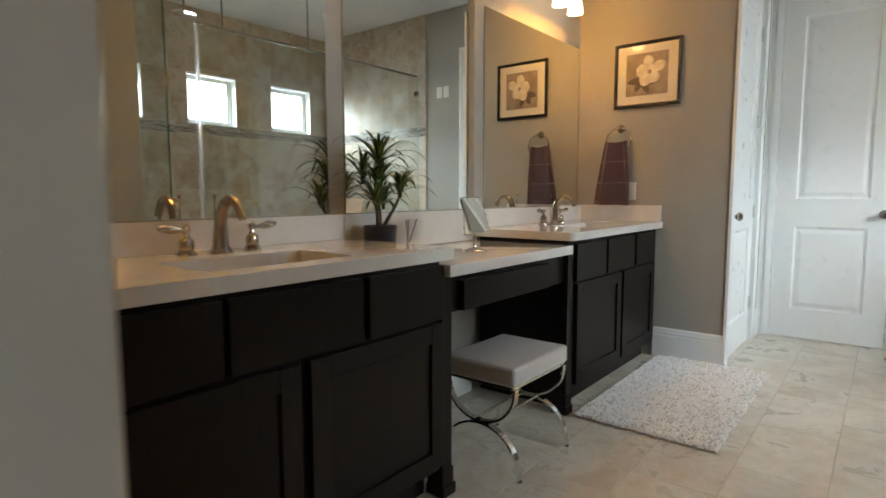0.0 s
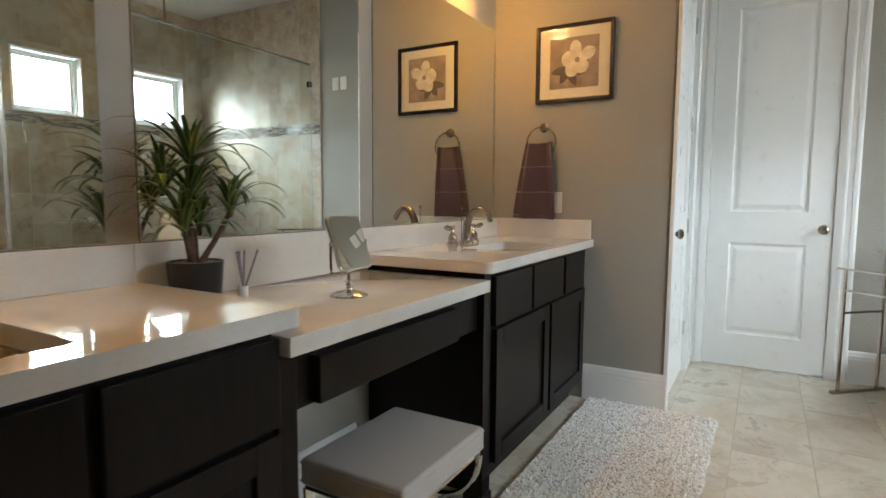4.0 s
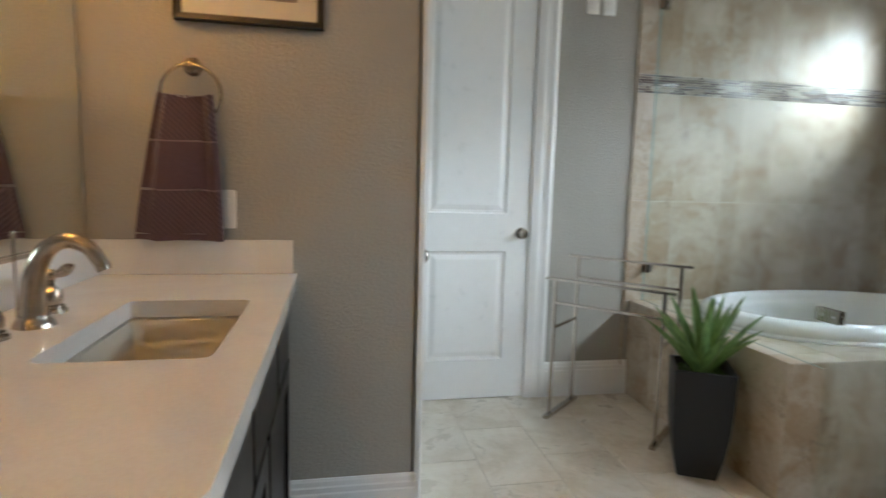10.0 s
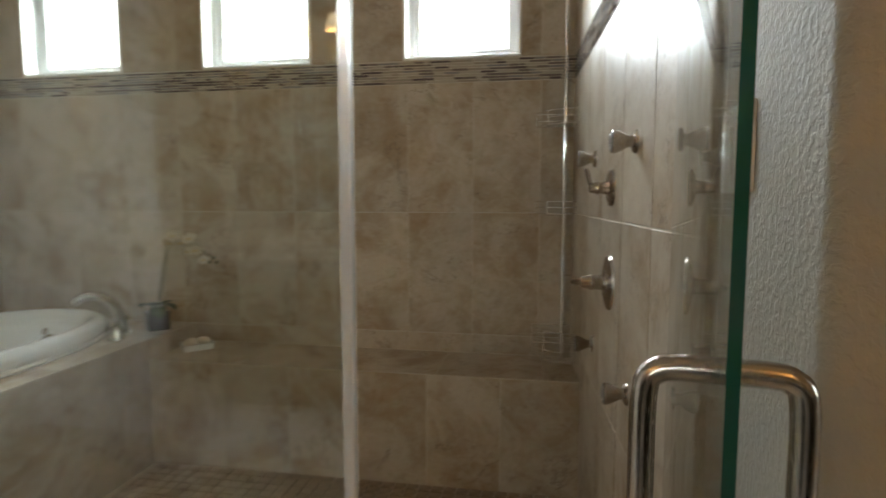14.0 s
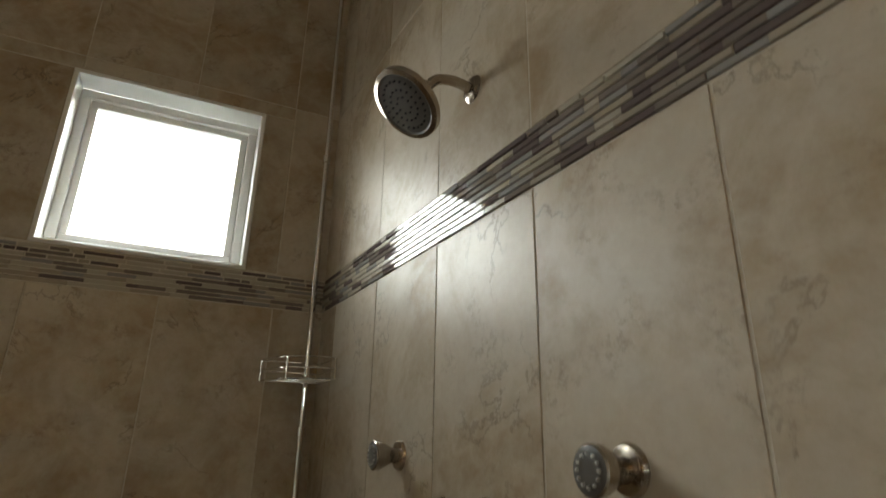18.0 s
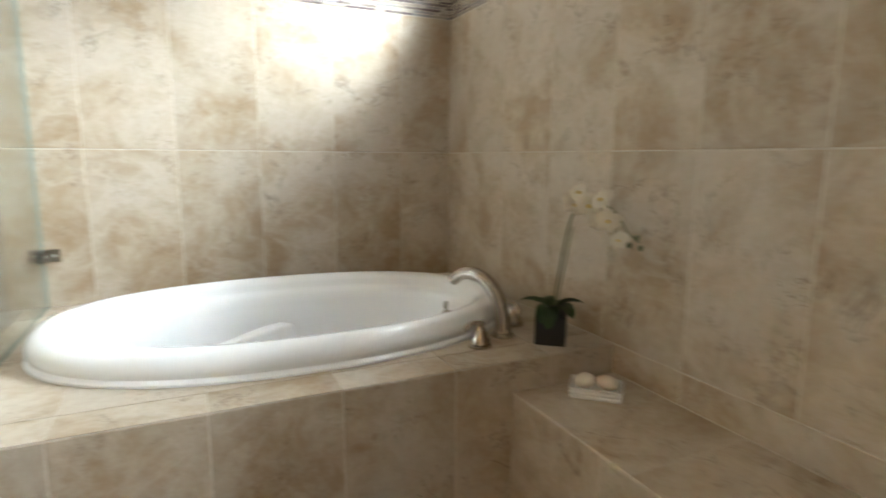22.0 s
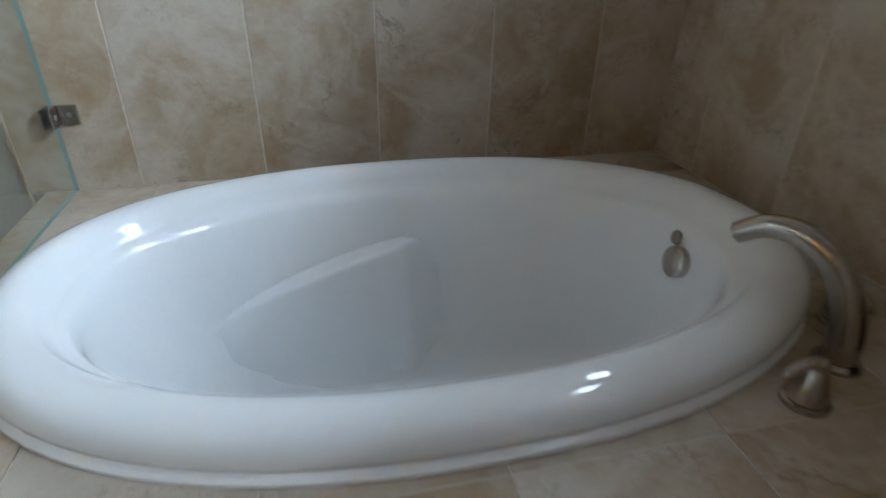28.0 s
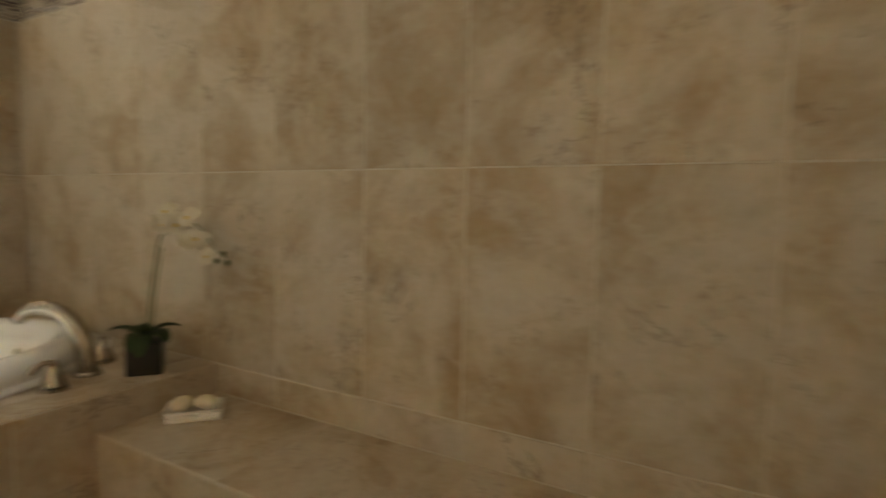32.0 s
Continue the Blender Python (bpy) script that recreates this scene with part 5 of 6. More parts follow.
part("backing", box((-0.318, -0.630, 0.0005), (0.318, 0.630, 0.008), 0.003), YARN, rug)
rr = random.Random(21)
nub = bmesh.new()
bmesh.ops.create_icosphere(nub, subdivisions=1, radius=1.0)
nv, nf = [v.co.copy() for v in nub.verts], [[v.index for v in f.verts] for f in nub.faces]
nub.free()
verts, faces = [], []
for i in range(31):
    sway, tone = rr.uniform(0, 6.28), rr.choice((0.4, 0.8, 1.1, 1.4))
    edge = i in (0, 30)
    for j in range(116):
        for side in (-1, 0, 1):
            if side and rr.random() < 0.2:
                continue
            x = -0.325 + 0.65 * (i + 0.5) / 31 + side * 0.0060 + 0.0025 * math.sin(j * 0.32 + sway) + rr.uniform(-0.002, 0.002)
            y = -0.640 + 1.28 * (j + 0.5) / 116 + rr.uniform(-0.004, 0.004)
            z = 0.009 + (0.007 * tone if side == 0 else 0.0035 * tone) + rr.uniform(0, 0.005) - (0.005 if edge or j in (0, 115) else 0.0)
            m = Matrix.Translation((x, y, z)) @ Euler((rr.uniform(-0.7, 0.7), rr.uniform(-0.5, 0.5), rr.uniform(-0.9, 0.9))).to_matrix().to_4x4() @ Matrix.Diagonal((rr.uniform(0.004, 0.0064), rr.uniform(0.007, 0.011), rr.uniform(0.005, 0.0085), 1))
            b = len(verts)
            verts += [m @ v for v in nv]
            faces += [[b + q for q in f] for f in nf]
me = bpy.data.meshes.new("pile")
me.from_pydata(verts, [], faces)
me.materials.append(YARN)
me.polygons.foreach_set("use_smooth", [True] * len(me.polygons))
loops = new("pile", me)
loops.parent = rug
tagged(loops, "soft chenille loops", kind="stuff")

# ---- towel stand and planter ----
U, V = Vector((0.675, -0.738, 0)), Vector((0.738, 0.675, 0))
stand = thing("towel_stand", (1.957, 3.612, 0), "freestanding satin nickel towel stand, empty", "towel stand")
o = Vector((0, 0, 0))


def bar(name, a, b, w=0.018, h=0.010, parent=stand):
    a, b = Vector(a), Vector(b)
    return part(name, tube([a, b], 0.01, flat=(w, h, (0, 0, 1) if abs((b - a).normalized().z) < 0.9 else tuple(U))), NICKEL, parent)


for s in (-1, 1):
    c = U * (0.27 * s)
    bar("foot_bar", c + Vector((0, 0, 0.009)), c + V * 0.375 + Vector((0, 0, 0.009)), 0.026, 0.018)
    near, far = c + V * 0.045, c + V * 0.325
    bar("upright", near + Vector((0, 0, 0.018)), near + Vector((0, 0, 0.722)), 0.014, 0.014)
    bar("upright", far + Vector((0, 0, 0.018)), far + Vector((0, 0, 0.815)), 0.014, 0.014)
    bar("strut", near + Vector((0, 0, 0.475)) + V * 0.008, far + Vector((0, 0, 0.475)) - V * 0.008, 0.012, 0.012)
for d, z, over in ((0.045, 0.728, 0.05), (0.045, 0.608, -0.008), (0.325, 0.821, 0.05), (0.325, 0.705, -0.008)):
    bar("rail", U * (-0.27 - over) + V * d + Vector((0, 0, z)), U * (0.27 + over) + V * d + Vector((0, 0, z)), 0.022 if over > 0 else 0.014, 0.011)

planter = thing("planter", (2.225, 3.225, 0), "tall black tapered square planter with a spiky agave", "plant", rz=-28)
bm = bmesh.new()
prof = ((0.075, 0.0), (0.078, 0.004), (0.098, 0.10), (0.110, 0.20), (0.116, 0.32), (0.118, 0.44), (0.118, 0.462), (0.104, 0.462), (0.102, 0.42))
rings = [[bm.verts.new((x, y, z)) for x, y in rounded(2 * w, 2 * w, 0.006, 2)] for w, z in prof]
for a, b in zip(rings, rings[1:]):
    for i in range(len(a)):
        bm.faces.new((a[i], a[(i + 1) % len(a)], b[(i + 1) % len(a)], b[i]))
bm.faces.new(rings[0][::-1])
bm.faces.new(rings[-1])
MATTE = material("matt_black_fibre", (0.012, 0.012, 0.014), 0.5)
part("pot", bm, MATTE, planter, "matt black tapered pot", True)
MOSS = material("moss", (0.05, 0.09, 0.025), 0.9)
bm = bmesh.new()
ra = random.Random(8)
for k in range(90):
    x, y = ra.uniform(-0.095, 0.095), ra.uniform(-0.095, 0.095)
    bmesh.ops.create_cone(bm, cap_ends=True, segments=5, radius1=0.009, radius2=0.001, depth=0.03, matrix=Matrix.Translation((x, y, 0.43)) @ Euler((ra.uniform(-1, 1), ra.uniform(-1, 1), 0)).to_matrix().to_4x4())
tagged(part("moss", bm, MOSS, planter, "tufts of green moss"), kind="stuff")
AGAVE = leaf_material("agave_leaf", (0.10, 0.21, 0.06), (0.20, 0.34, 0.11))
BLADES = [leaf_mesh("leaf", ln, 0.05, b, AGAVE, 10, 0.5, 0.25) for ln, b in ((0.36, (84, 76)), (0.38, (70, 58)), (0.36, (60, 44)), (0.34, (50, 30)))]
for k in range(26):
    ob = new("leaf", BLADES[min(3, k // 6)])
    ob.parent = planter
    s = ra.uniform(0.85, 1.05)
    ob.matrix_basis = Matrix.Translation((0.012 * math.cos(k * 2.4), 0.012 * math.sin(k * 2.4), 0.425)) @ Euler((0, 0, k * 2.399)).to_matrix().to_4x4() @ Matrix.Diagonal((s, s, s, 1))

# ---- tub filler ----
tf = thing("tub_filler", (3.820, 3.150, DZ), "brushed nickel tub filler with two lever handles", "faucet", rz=118)
path = smooth_path([(0, 0, 0.0), (0.002, 0, 0.05), (0.016, 0, 0.105), (0.048, 0, 0.155), (0.100, 0, 0.184), (0.155, 0, 0.180), (0.196, 0, 0.152)], 6)
n = len(path)
part("spout", tube(path, [0.027 - 0.009 * (i / n) for i in range(n)], 20), NICKEL, tf, smooth=True)
part("spout_base", lathe([(0, 0.012), (0.029, 0.012), (0.032, 0.008), (0.036, 0.006), (0.037, 0.0)], 28), NICKEL, tf, smooth=True)
for (x, y), turn in (((0.0, 0.130), 62), ((0.036, -0.126), 140)):
    h = part("handle", lathe([(0.0, 0.078), (0.009, 0.077), (0.013, 0.071), (0.011, 0.062), (0.014, 0.056), (0.019, 0.040), (0.027, 0.020), (0.029, 0.012), (0.026, 0.010), (0.033, 0.007), (0.034, 0.0)], 26), NICKEL, tf, smooth=True, at=Matrix.Translation((x, y, 0)) @ Matrix.Rotation(radians(turn), 4, "Z"))
    part("lever", tube(smooth_path([(0, 0, 0.070), (0.018, 0, 0.074), (0.038, 0, 0.067), (0.055, 0, 0.052)], 4), [0.006, 0.0062, 0.0064, 0.0068, 0.0072, 0.0076, 0.008, 0.0084, 0.0088, 0.0088, 0.0085, 0.0075, 0.004], 12), NICKEL, h, smooth=True)

# ---- orchid ----
orchid = thing("orchid", (3.926, 3.042, DZ), "white orchid on an arched stem in a black square pot", "plant", rz=-40)
part("pot", add_prism(bmesh.new(), rounded(0.092, 0.092, 0.006, 3), 0.0, 0.092, None, 0.003), BLACKPOT, orchid, "glossy black square pot", True)
OLEAF = leaf_material("orchid_leaf", (0.022, 0.062, 0.018), (0.045, 0.10, 0.03))


def oval_leaf(length, width, droop):
    bm = bmesh.new()
    rows = []
    ang, p = radians(58), Vector((0, 0, 0))
    for i in range(11):
        t = i / 10
        w = width * math.sin(math.pi * (0.06 + 0.94 * t) ** 0.9) ** 0.62 / 2 + 0.001
        nrm = Vector((-math.sin(ang), 0, math.cos(ang)))
        rows.append([bm.verts.new(p + Vector((0, k * w, 0)) + nrm * (abs(k) * w * 0.22)) for k in (-1, -0.5, 0, 0.5, 1)])
        p = p + Vector((math.cos(ang), 0, math.sin(ang))) * length / 10
        ang -= radians(droop) * 0.1
    for a, b in zip(rows, rows[1:]):
        for k in range(4):
            bm.faces.new((a[k], a[k + 1], b[k + 1], b[k]))
    bmesh.ops.solidify(bm, geom=bm.faces[:], thickness=0.002)
    return mesh_of(bm, "leaf", OLEAF, True)


ol = [oval_leaf(0.125, 0.055, 120), oval_leaf(0.11, 0.055, 85), oval_leaf(0.11, 0.05, 150), oval_leaf(0.135, 0.06, 165)]
for k, a in ((0, -50), (1, 5), (2, 60), (0, 120), (1, 185), (2, 250), (3, -92)):
    ob = new("leaf", ol[k])
    ob.parent = orchid
    ob.matrix_basis = Matrix.Translation((0, 0, 0.09)) @ Euler((0, 0, radians(a))).to_matrix().to_4x4()
STEM = material("orchid_stem", (0.06, 0.085, 0.03), 0.5)
shift = Matrix.Translation((-0.019, 0.037, 0.013))
inv = orchid.matrix_basis.inverted() @ shift
tip = [(3.945, 3.0, 0.63), (3.95, 2.985, 0.75), (3.958, 2.955, 0.905), (3.965, 2.92, 0.965), (3.975, 2.87, 0.985), (3.985, 2.80, 0.955), (3.985, 2.745, 0.905), (3.985, 2.705, 0.885)]
sp = [inv @ p for p in smooth_path(tip, 6)]
part("stem", tube(sp, [0.0032 - 0.0018 * i / len(sp) for i in range(len(sp))], 8), STEM, orchid, smooth=True)
part("support_stick", tube([inv @ Vector(p) for p in ((3.953, 3.0, 0.63), (3.966, 2.95, 0.90))], 0.002, 8), STEM, orchid, smooth=True)
PETALS = material("white_petal", (0.56, 0.51, 0.41), 0.6, Subsurface_Weight=0.2)
PETALS.node_tree.nodes["Principled BSDF"].inputs["Subsurface Radius"].default_value = (0.01, 0.01, 0.008)
LIP = material("yellow_lip", (0.55, 0.38, 0.08), 0.6)
bm = bmesh.new()
for a, ln, w in ((90, 0.036, 0.026), (18, 0.04, 0.042), (162, 0.04, 0.042), (-54, 0.034, 0.024), (234, 0.034, 0.024)):
    m = Matrix.Rotation(radians(a - 90), 4, "Z")
    rows = []
    for i in range(7):
        t = i / 6
        hw = w * math.sin(math.pi * (0.1 + 0.88 * t)) ** 0.55 / 2
        rows.append([bm.verts.new(m @ Vector((kk * hw, ln * t, 0.006 * t * (1 - abs(kk)) + 0.004 * math.sin(3 * t) - 0.006 * t * t))) for kk in (-1, -0.5, 0, 0.5, 1)])
    for r0, r1 in zip(rows, rows[1:]):
        for kk in range(4):
            bm.faces.new((r0[kk], r0[kk + 1], r1[kk + 1], r1[kk]))
flower_me = mesh_of(bm, "flower", PETALS, True)
bm = lathe([(0, 0.012), (0.004, 0.010), (0.006, 0.004), (0.003, 0.0)], 10)
lip_me = mesh_of(bm, "lip", LIP, True)
for k, (px_, py_, pz_, ry, sc) in enumerate(((3.955, 2.93, 0.965, 20, 0.95), (3.955, 2.91, 1.0, -10, 0.9), (3.96, 2.875, 0.965, 12, 1.05), (3.965, 2.83, 0.985, -18, 1.0), (3.965, 2.80, 0.93, 8, 0.95), (3.97, 2.845, 0.925, 25, 0.85), (3.965, 2.755, 0.885, -12, 0.75))):
    fl = new("flower", flower_me)
    fl.parent = orchid
    fl.matrix_basis = inv @ Matrix.Translation((px_, py_, pz_)) @ Euler((radians(80 + ry * 0.6), radians(ry), radians(-62 + ry * 1.3))).to_matrix().to_4x4() @ Matrix.Diagonal((sc, sc, sc, 1))
    lp = new("lip", lip_me)
    lp.parent = fl
for p in ((3.985, 2.715, 0.895), (3.985, 2.70, 0.872), (3.98, 2.735, 0.875)):
    part("bud", lathe([(0, 0.009), (0.005, 0.006), (0.0065, 0.0), (0.004, -0.007), (0, -0.009)], 10, inv @ Matrix.Translation(p)), STEM, orchid, "green bud", True)

# ---- soap dish on the bench ----
dish = thing("soap_dish", (3.936, 2.838, BZ), "white ridged soap dish holding two pale soaps", "soap dish", rz=47)
dish.matrix_basis = dish.matrix_basis @ Matrix.Diagonal((1.06, 1.06, 1.06, 1))
bm = bmesh.new()
rings = [[bm.verts.new((x, y, z)) for x, y in rounded(w, l, 0.006, 3)] for w, l, z in ((0.088, 0.128, 0.0), (0.092, 0.132, 0.006), (0.088, 0.128, 0.010), (0.094, 0.134, 0.016), (0.090, 0.130, 0.020), (0.096, 0.136, 0.028), (0.086, 0.126, 0.028), (0.080, 0.12, 0.014))]
for a, b in zip(rings, rings[1:]):
    for i in range(len(a)):
        bm.faces.new((a[i], a[(i + 1) % len(a)], b[(i + 1) % len(a)], b[i]))
bm.faces.new(rings[0][::-1])
bm.faces.new(rings[-1])
part("tray", bm, PORCELAIN, dish, smooth=False)
SOAP = material("pale_soap", (0.66, 0.60, 0.50), 0.55, Subsurface_Weight=0.15)
for y, tilt in ((-0.028, 12), (0.03, -10)):
    s = tagged(new("soap"), "smooth pale oval soap in the dish", "soap", "soaps")
    bm = bmesh.new()
    bmesh.ops.create_uvsphere(bm, u_segments=20, v_segments=12, radius=1, matrix=Matrix.Diagonal((0.034, 0.028, 0.019, 1)))
    s.matrix_basis = dish.matrix_basis @ Matrix.Translation((0, y, 0.034)) @ Euler((radians(tilt), radians(6), radians(20 + tilt))).to_matrix().to_4x4()
    part("bar_of_soap", bm, SOAP, s, smooth=True)

# ---- shower fittings on the valve wall ----


def on_valve_wall(x, z):
    return VTURN @ facing((x, YV + 0.008, z), (0, 1, 0))


def body_spray(x, z):
    b = thing("body_spray", (0, 0, 0), "brushed nickel shower body spray", "shower spray", "body sprays")
    b.matrix_basis = on_valve_wall(x, z)
    part("flange", lathe([(0.0, 0.008), (0.020, 0.008), (0.026, 0.006), (0.029, 0.0)], 26), NICKEL, b, smooth=True)
    part("neck", lathe([(0.015, 0.007), (0.0135, 0.016), (0.017, 0.024), (0.022, 0.034), (0.027, 0.046), (0.0275, 0.056), (0.025, 0.058)], 26), NICKEL, b, smooth=True)
    part("nozzle_face", lathe([(0.025, 0.058), (0.022, 0.059), (0.0, 0.0595)], 26), DARKNOZ, b, "dark nozzle plate", True)
    for k in range(12):
        a = k * math.tau / 12
        part("nozzle", lathe([(0, 0.0625), (0.0018, 0.062), (0.0022, 0.0585)], 8, Matrix.Translation((0.0165 * math.cos(a), 0.0165 * math.sin(a), 0))), STEEL, b)
    return b


DARKNOZ = material("dark_spray_plate", (0.09, 0.085, 0.08), 0.4)
first = body_spray(3.48, 1.328)
for x, z in ((2.888, 1.327), (3.46, 0.69), (2.912, 0.704)):
    copy_thing(first, on_valve_wall(x, z))


def valve(x, z, r, size, turn, label):
    v = thing("shower_valve", (0, 0, 0), label, "shower valve", "shower valves")
    v.matrix_basis = on_valve_wall(x, z)
    part("plate", lathe([(0.0, 0.012), (r * 0.72, 0.012), (r * 0.80, 0.009), (r * 0.95, 0.007), (r, 0.0)], 40), NICKEL, v, smooth=True)
    part("hub", lathe([(r * 0.42, 0.010), (r * 0.40, 0.016), (0.020 * size, 0.022), (0.018 * size, 0.040 * size), (0.021 * size, 0.046 * size), (0.017 * size, 0.056 * size), (0.015 * size, 0.072 * size), (0.0, 0.075 * size)], 30), NICKEL, v, smooth=True)
    d = Vector((math.cos(radians(turn)), math.sin(radians(turn)), 0))
    pts = smooth_path([Vector((0, 0, 0.066 * size)), d * 0.02 * size + Vector((0, 0, 0.072 * size)), d * 0.045 * size + Vector((0, 0, 0.078 * size)), d * 0.062 * size + Vector((0, 0, 0.084 * size))], 4)
    part("lever", tube(pts, [0.0062 * size + 0.0022 * size * math.sin(math.pi * i / 12) for i in range(len(pts))], 12), NICKEL, v, smooth=True)


valve(3.180, 0.947, 0.083, 1.15, 188, "large round nickel shower valve with a lever")
valve(3.172, 1.223, 0.054, 0.9, 92, "small round nickel diverter valve with a lever")

head = thing("wall_shower", (0, 0, 0), "round nickel shower head on a curved arm", "shower head")
head.matrix_basis = on_valve_wall(3.210, 2.010)
part("flange", lathe([(0.0, 0.009), (0.014, 0.009), (0.024, 0.006), (0.030, 0.0)], 26), NICKEL, head, smooth=True)
arm = smooth_path([(0, 0, 0.004), (0, 0.004, 0.04), (0.0, -0.006, 0.078), (0.004, -0.034, 0.103)], 6)
part("arm", tube(arm, 0.0105, 14), NICKEL, head, smooth=True)
HM = Matrix.Translation((0.005, -0.043, 0.111)) @ Matrix.Rotation(radians(52), 4, "X")
part("ball_joint", lathe([(0.0, -0.02), (0.012, -0.016), (0.016, -0.004), (0.013, 0.008), (0.018, 0.016)], 24, HM), NICKEL, head, smooth=True)
part("bell", lathe([(0.018, 0.012), (0.024, 0.022), (0.046, 0.034), (0.066, 0.041), (0.070, 0.046), (0.069, 0.056), (0.060, 0.059)], 44, HM), NICKEL, head, smooth=True)
part("spray_face", lathe([(0.060, 0.059), (0.056, 0.056), (0.04, 0.057), (0.0, 0.058)], 40, HM), DARKNOZ, head, "dark spray plate", True)
for ringr, cnt in ((0.016, 8), (0.030, 16), (0.046, 24)):
    for k in range(cnt):
        a = k * math.tau / cnt
        part("nozzle", lathe([(0, 0.061), (0.0016, 0.0606), (0.002, 0.0565)], 6, HM @ Matrix.Translation((ringr * math.cos(a), ringr * math.sin(a), 0))), DARK, head)

rain = thing("rain_head", (3.2, 1.83, 2.66), "round ceiling rain shower head on a straight pipe", "shower head")
part("pipe", tube([(0, 0, 0.03), (0, 0, ZC - 2.661)], 0.011, 14), NICKEL, rain, smooth=True)
part("disc", lathe([(0.0, 0.035), (0.02, 0.034), (0.03, 0.022), (0.098, 0.012), (0.102, 0.006), (0.100, 0.0), (0.0, -0.001)], 40), CHROME, rain, smooth=True)

# corner caddy on a tension pole
caddy = thing("shower_caddy", (4.035, 1.085, BZ), "chrome corner tension-pole caddy with three wire baskets", "caddy")
part("pole", tube([(0, 0, 0.0), (0, 0, ZC - BZ - 0.001)], 0.0085, 14), CHROME, caddy, smooth=True)
for z in (0.0, 0.9, 1.75, ZC - BZ - 0.03):
    part("pole_collar", lathe([(0.0085, 0.0), (0.0125, 0.003), (0.0125, 0.026), (0.0085, 0.029)], 16, Matrix.Translation((0, 0, z))), CHROME, caddy, smooth=True)
WIRE = 0.0022
for z0, hgt, rad, rails in ((1.046, 0.058, 0.17, 3), (0.668, 0.052, 0.17, 3), (0.032, 0.128, 0.18, 4)):
    bk = part("basket", tube([(0.02 - rad * math.sin(a), -0.045 + rad * math.cos(a), z0) for a in (math.pi / 2 * k / 14 for k in range(15))], WIRE, 8), CHROME, caddy, "chrome wire basket", True)
    for k in range(1, rails):
        z = z0 + hgt * k / (rails - 1)
        part("rail", tube([(0.02 - rad * math.sin(a), -0.045 + rad * math.cos(a), z) for a in (math.pi / 2 * q / 14 for q in range(15))], WIRE, 8), CHROME, bk, smooth=True)
        part("side_wire", tube([(0.02, -0.045 + rad, z), (0.02, -0.045, z), (0.02 - rad, -0.045, z)], WIRE, 8), CHROME, bk, smooth=True)
    for k in range(0, 15, 7):
        a = math.pi / 2 * k / 14
        part("upright_wire", tube([(0.02 - rad * math.sin(a), -0.045 + rad * math.cos(a), z0), (0.02 - rad * math.sin(a), -0.045 + rad * math.cos(a), z0 + hgt)], WIRE, 8), CHROME, bk, smooth=True)
    for k in range(1, 8):
        x = 0.02 - rad * k / 8
        part("floor_wire", tube([(x, -0.045, z0), (x, -0.045 + math.sqrt(max(0.0, rad ** 2 - (rad * k / 8) ** 2)), z0)], 0.0016, 6), CHROME, bk, smooth=True)

# recessed ceiling lights
LENS = material("lamp_lens", (0.9, 0.88, 0.82), 0.4, Emission_Strength=2.0, Emission_Color=(1.0, 0.86, 0.68, 1))
for x, y in ((3.19, 3.47),):
    d = thing("ceiling_downlight", (x, y, ZC), "small round recessed ceiling light, lit", "ceiling light")
    part("trim_ring", lathe([(0.075, 0.0), (0.075, -0.004), (0.058, -0.006), (0.052, 0.0)], 32), TRIM, d, smooth=True)
    part("lens", lathe([(0.052, -0.001), (0.03, -0.003), (0.0, -0.004)], 28), LENS, d, "glowing lens", True)

# ---- tiles of walls, deck, bench and floors ----
COLS_E = [XT] + [XW - 0.245 - 0.308 * k for k in (4, 3, 2, 1, 0)] + [XW]
COLS_W = [YV, 1.192, 1.50, 1.808, 2.10, 2.385, 2.693, 3.001, 3.309, 3.617, 3.925, YE]
COLS_V = [XTV, 2.726, 3.034, 3.342, 3.650, 3.958, XW]

bm = box((XTV, YS - 0.06, -0.05), (XW + 0.02, YV + 0.0068, ZC - 0.001))
bmesh.ops.transform(bm, matrix=VTURN, verts=bm.verts)
tiled_valve = structure("tiled_valve_wall", bm, GROUT, "beige travertine-look tiles on the shower valve wall", "tiled wall")


FE = facing((0, YE - 0.001, 0), (0, -1, 0))        # x of the frame runs along +x
FW = facing((XW + 0.009, 0, 0), (-1, 0, 0))        # along -y
FV = VTURN @ facing((0, YV + 0.002, 0), (0, 1, 0))         # along -x
HW = [(-y1 - 0.001, -y0 + 0.001, WZ0 - 0.001, WZ1 + 0.001) for y0, y1 in WIN]
ABOVE = (MZ1, 2.42, ZC - 0.002)
for ys in ((DZ, ZS, 1.727), ABOVE):
    lay_tiles(end_wall, FE, COLS_E, ys, TILE, 0.008)
for ys in ((BZ, DZ, ZS, 1.727), ABOVE):
    lay_tiles(window_wall, FW, sorted(-y for y in COLS_W), ys, TILE, 0.009, holes=HW)
for ys in ((-0.03, DZ, ZS, 1.727), ABOVE):
    lay_tiles(tiled_valve, FV, sorted(-x for x in COLS_V), ys, TILE, 0.006)

# edge strip where the tile ends
structure("grout_bed_end", box((XT, YE - 0.0078, DZ - 0.005), (XW + 0.001, YE - 0.0002, ZC - 0.001)), GROUT, "pale grout between the end wall tiles", "grout")
structure("tile_edge_end", box((XT - 0.008, YE - 0.011, 0.02), (XT, YE, ZC - 0.001), 0.002), TILE, "bullnose edge of the wall tile", "tile trim")

# deck: top with an oval cut round the tub, front and side


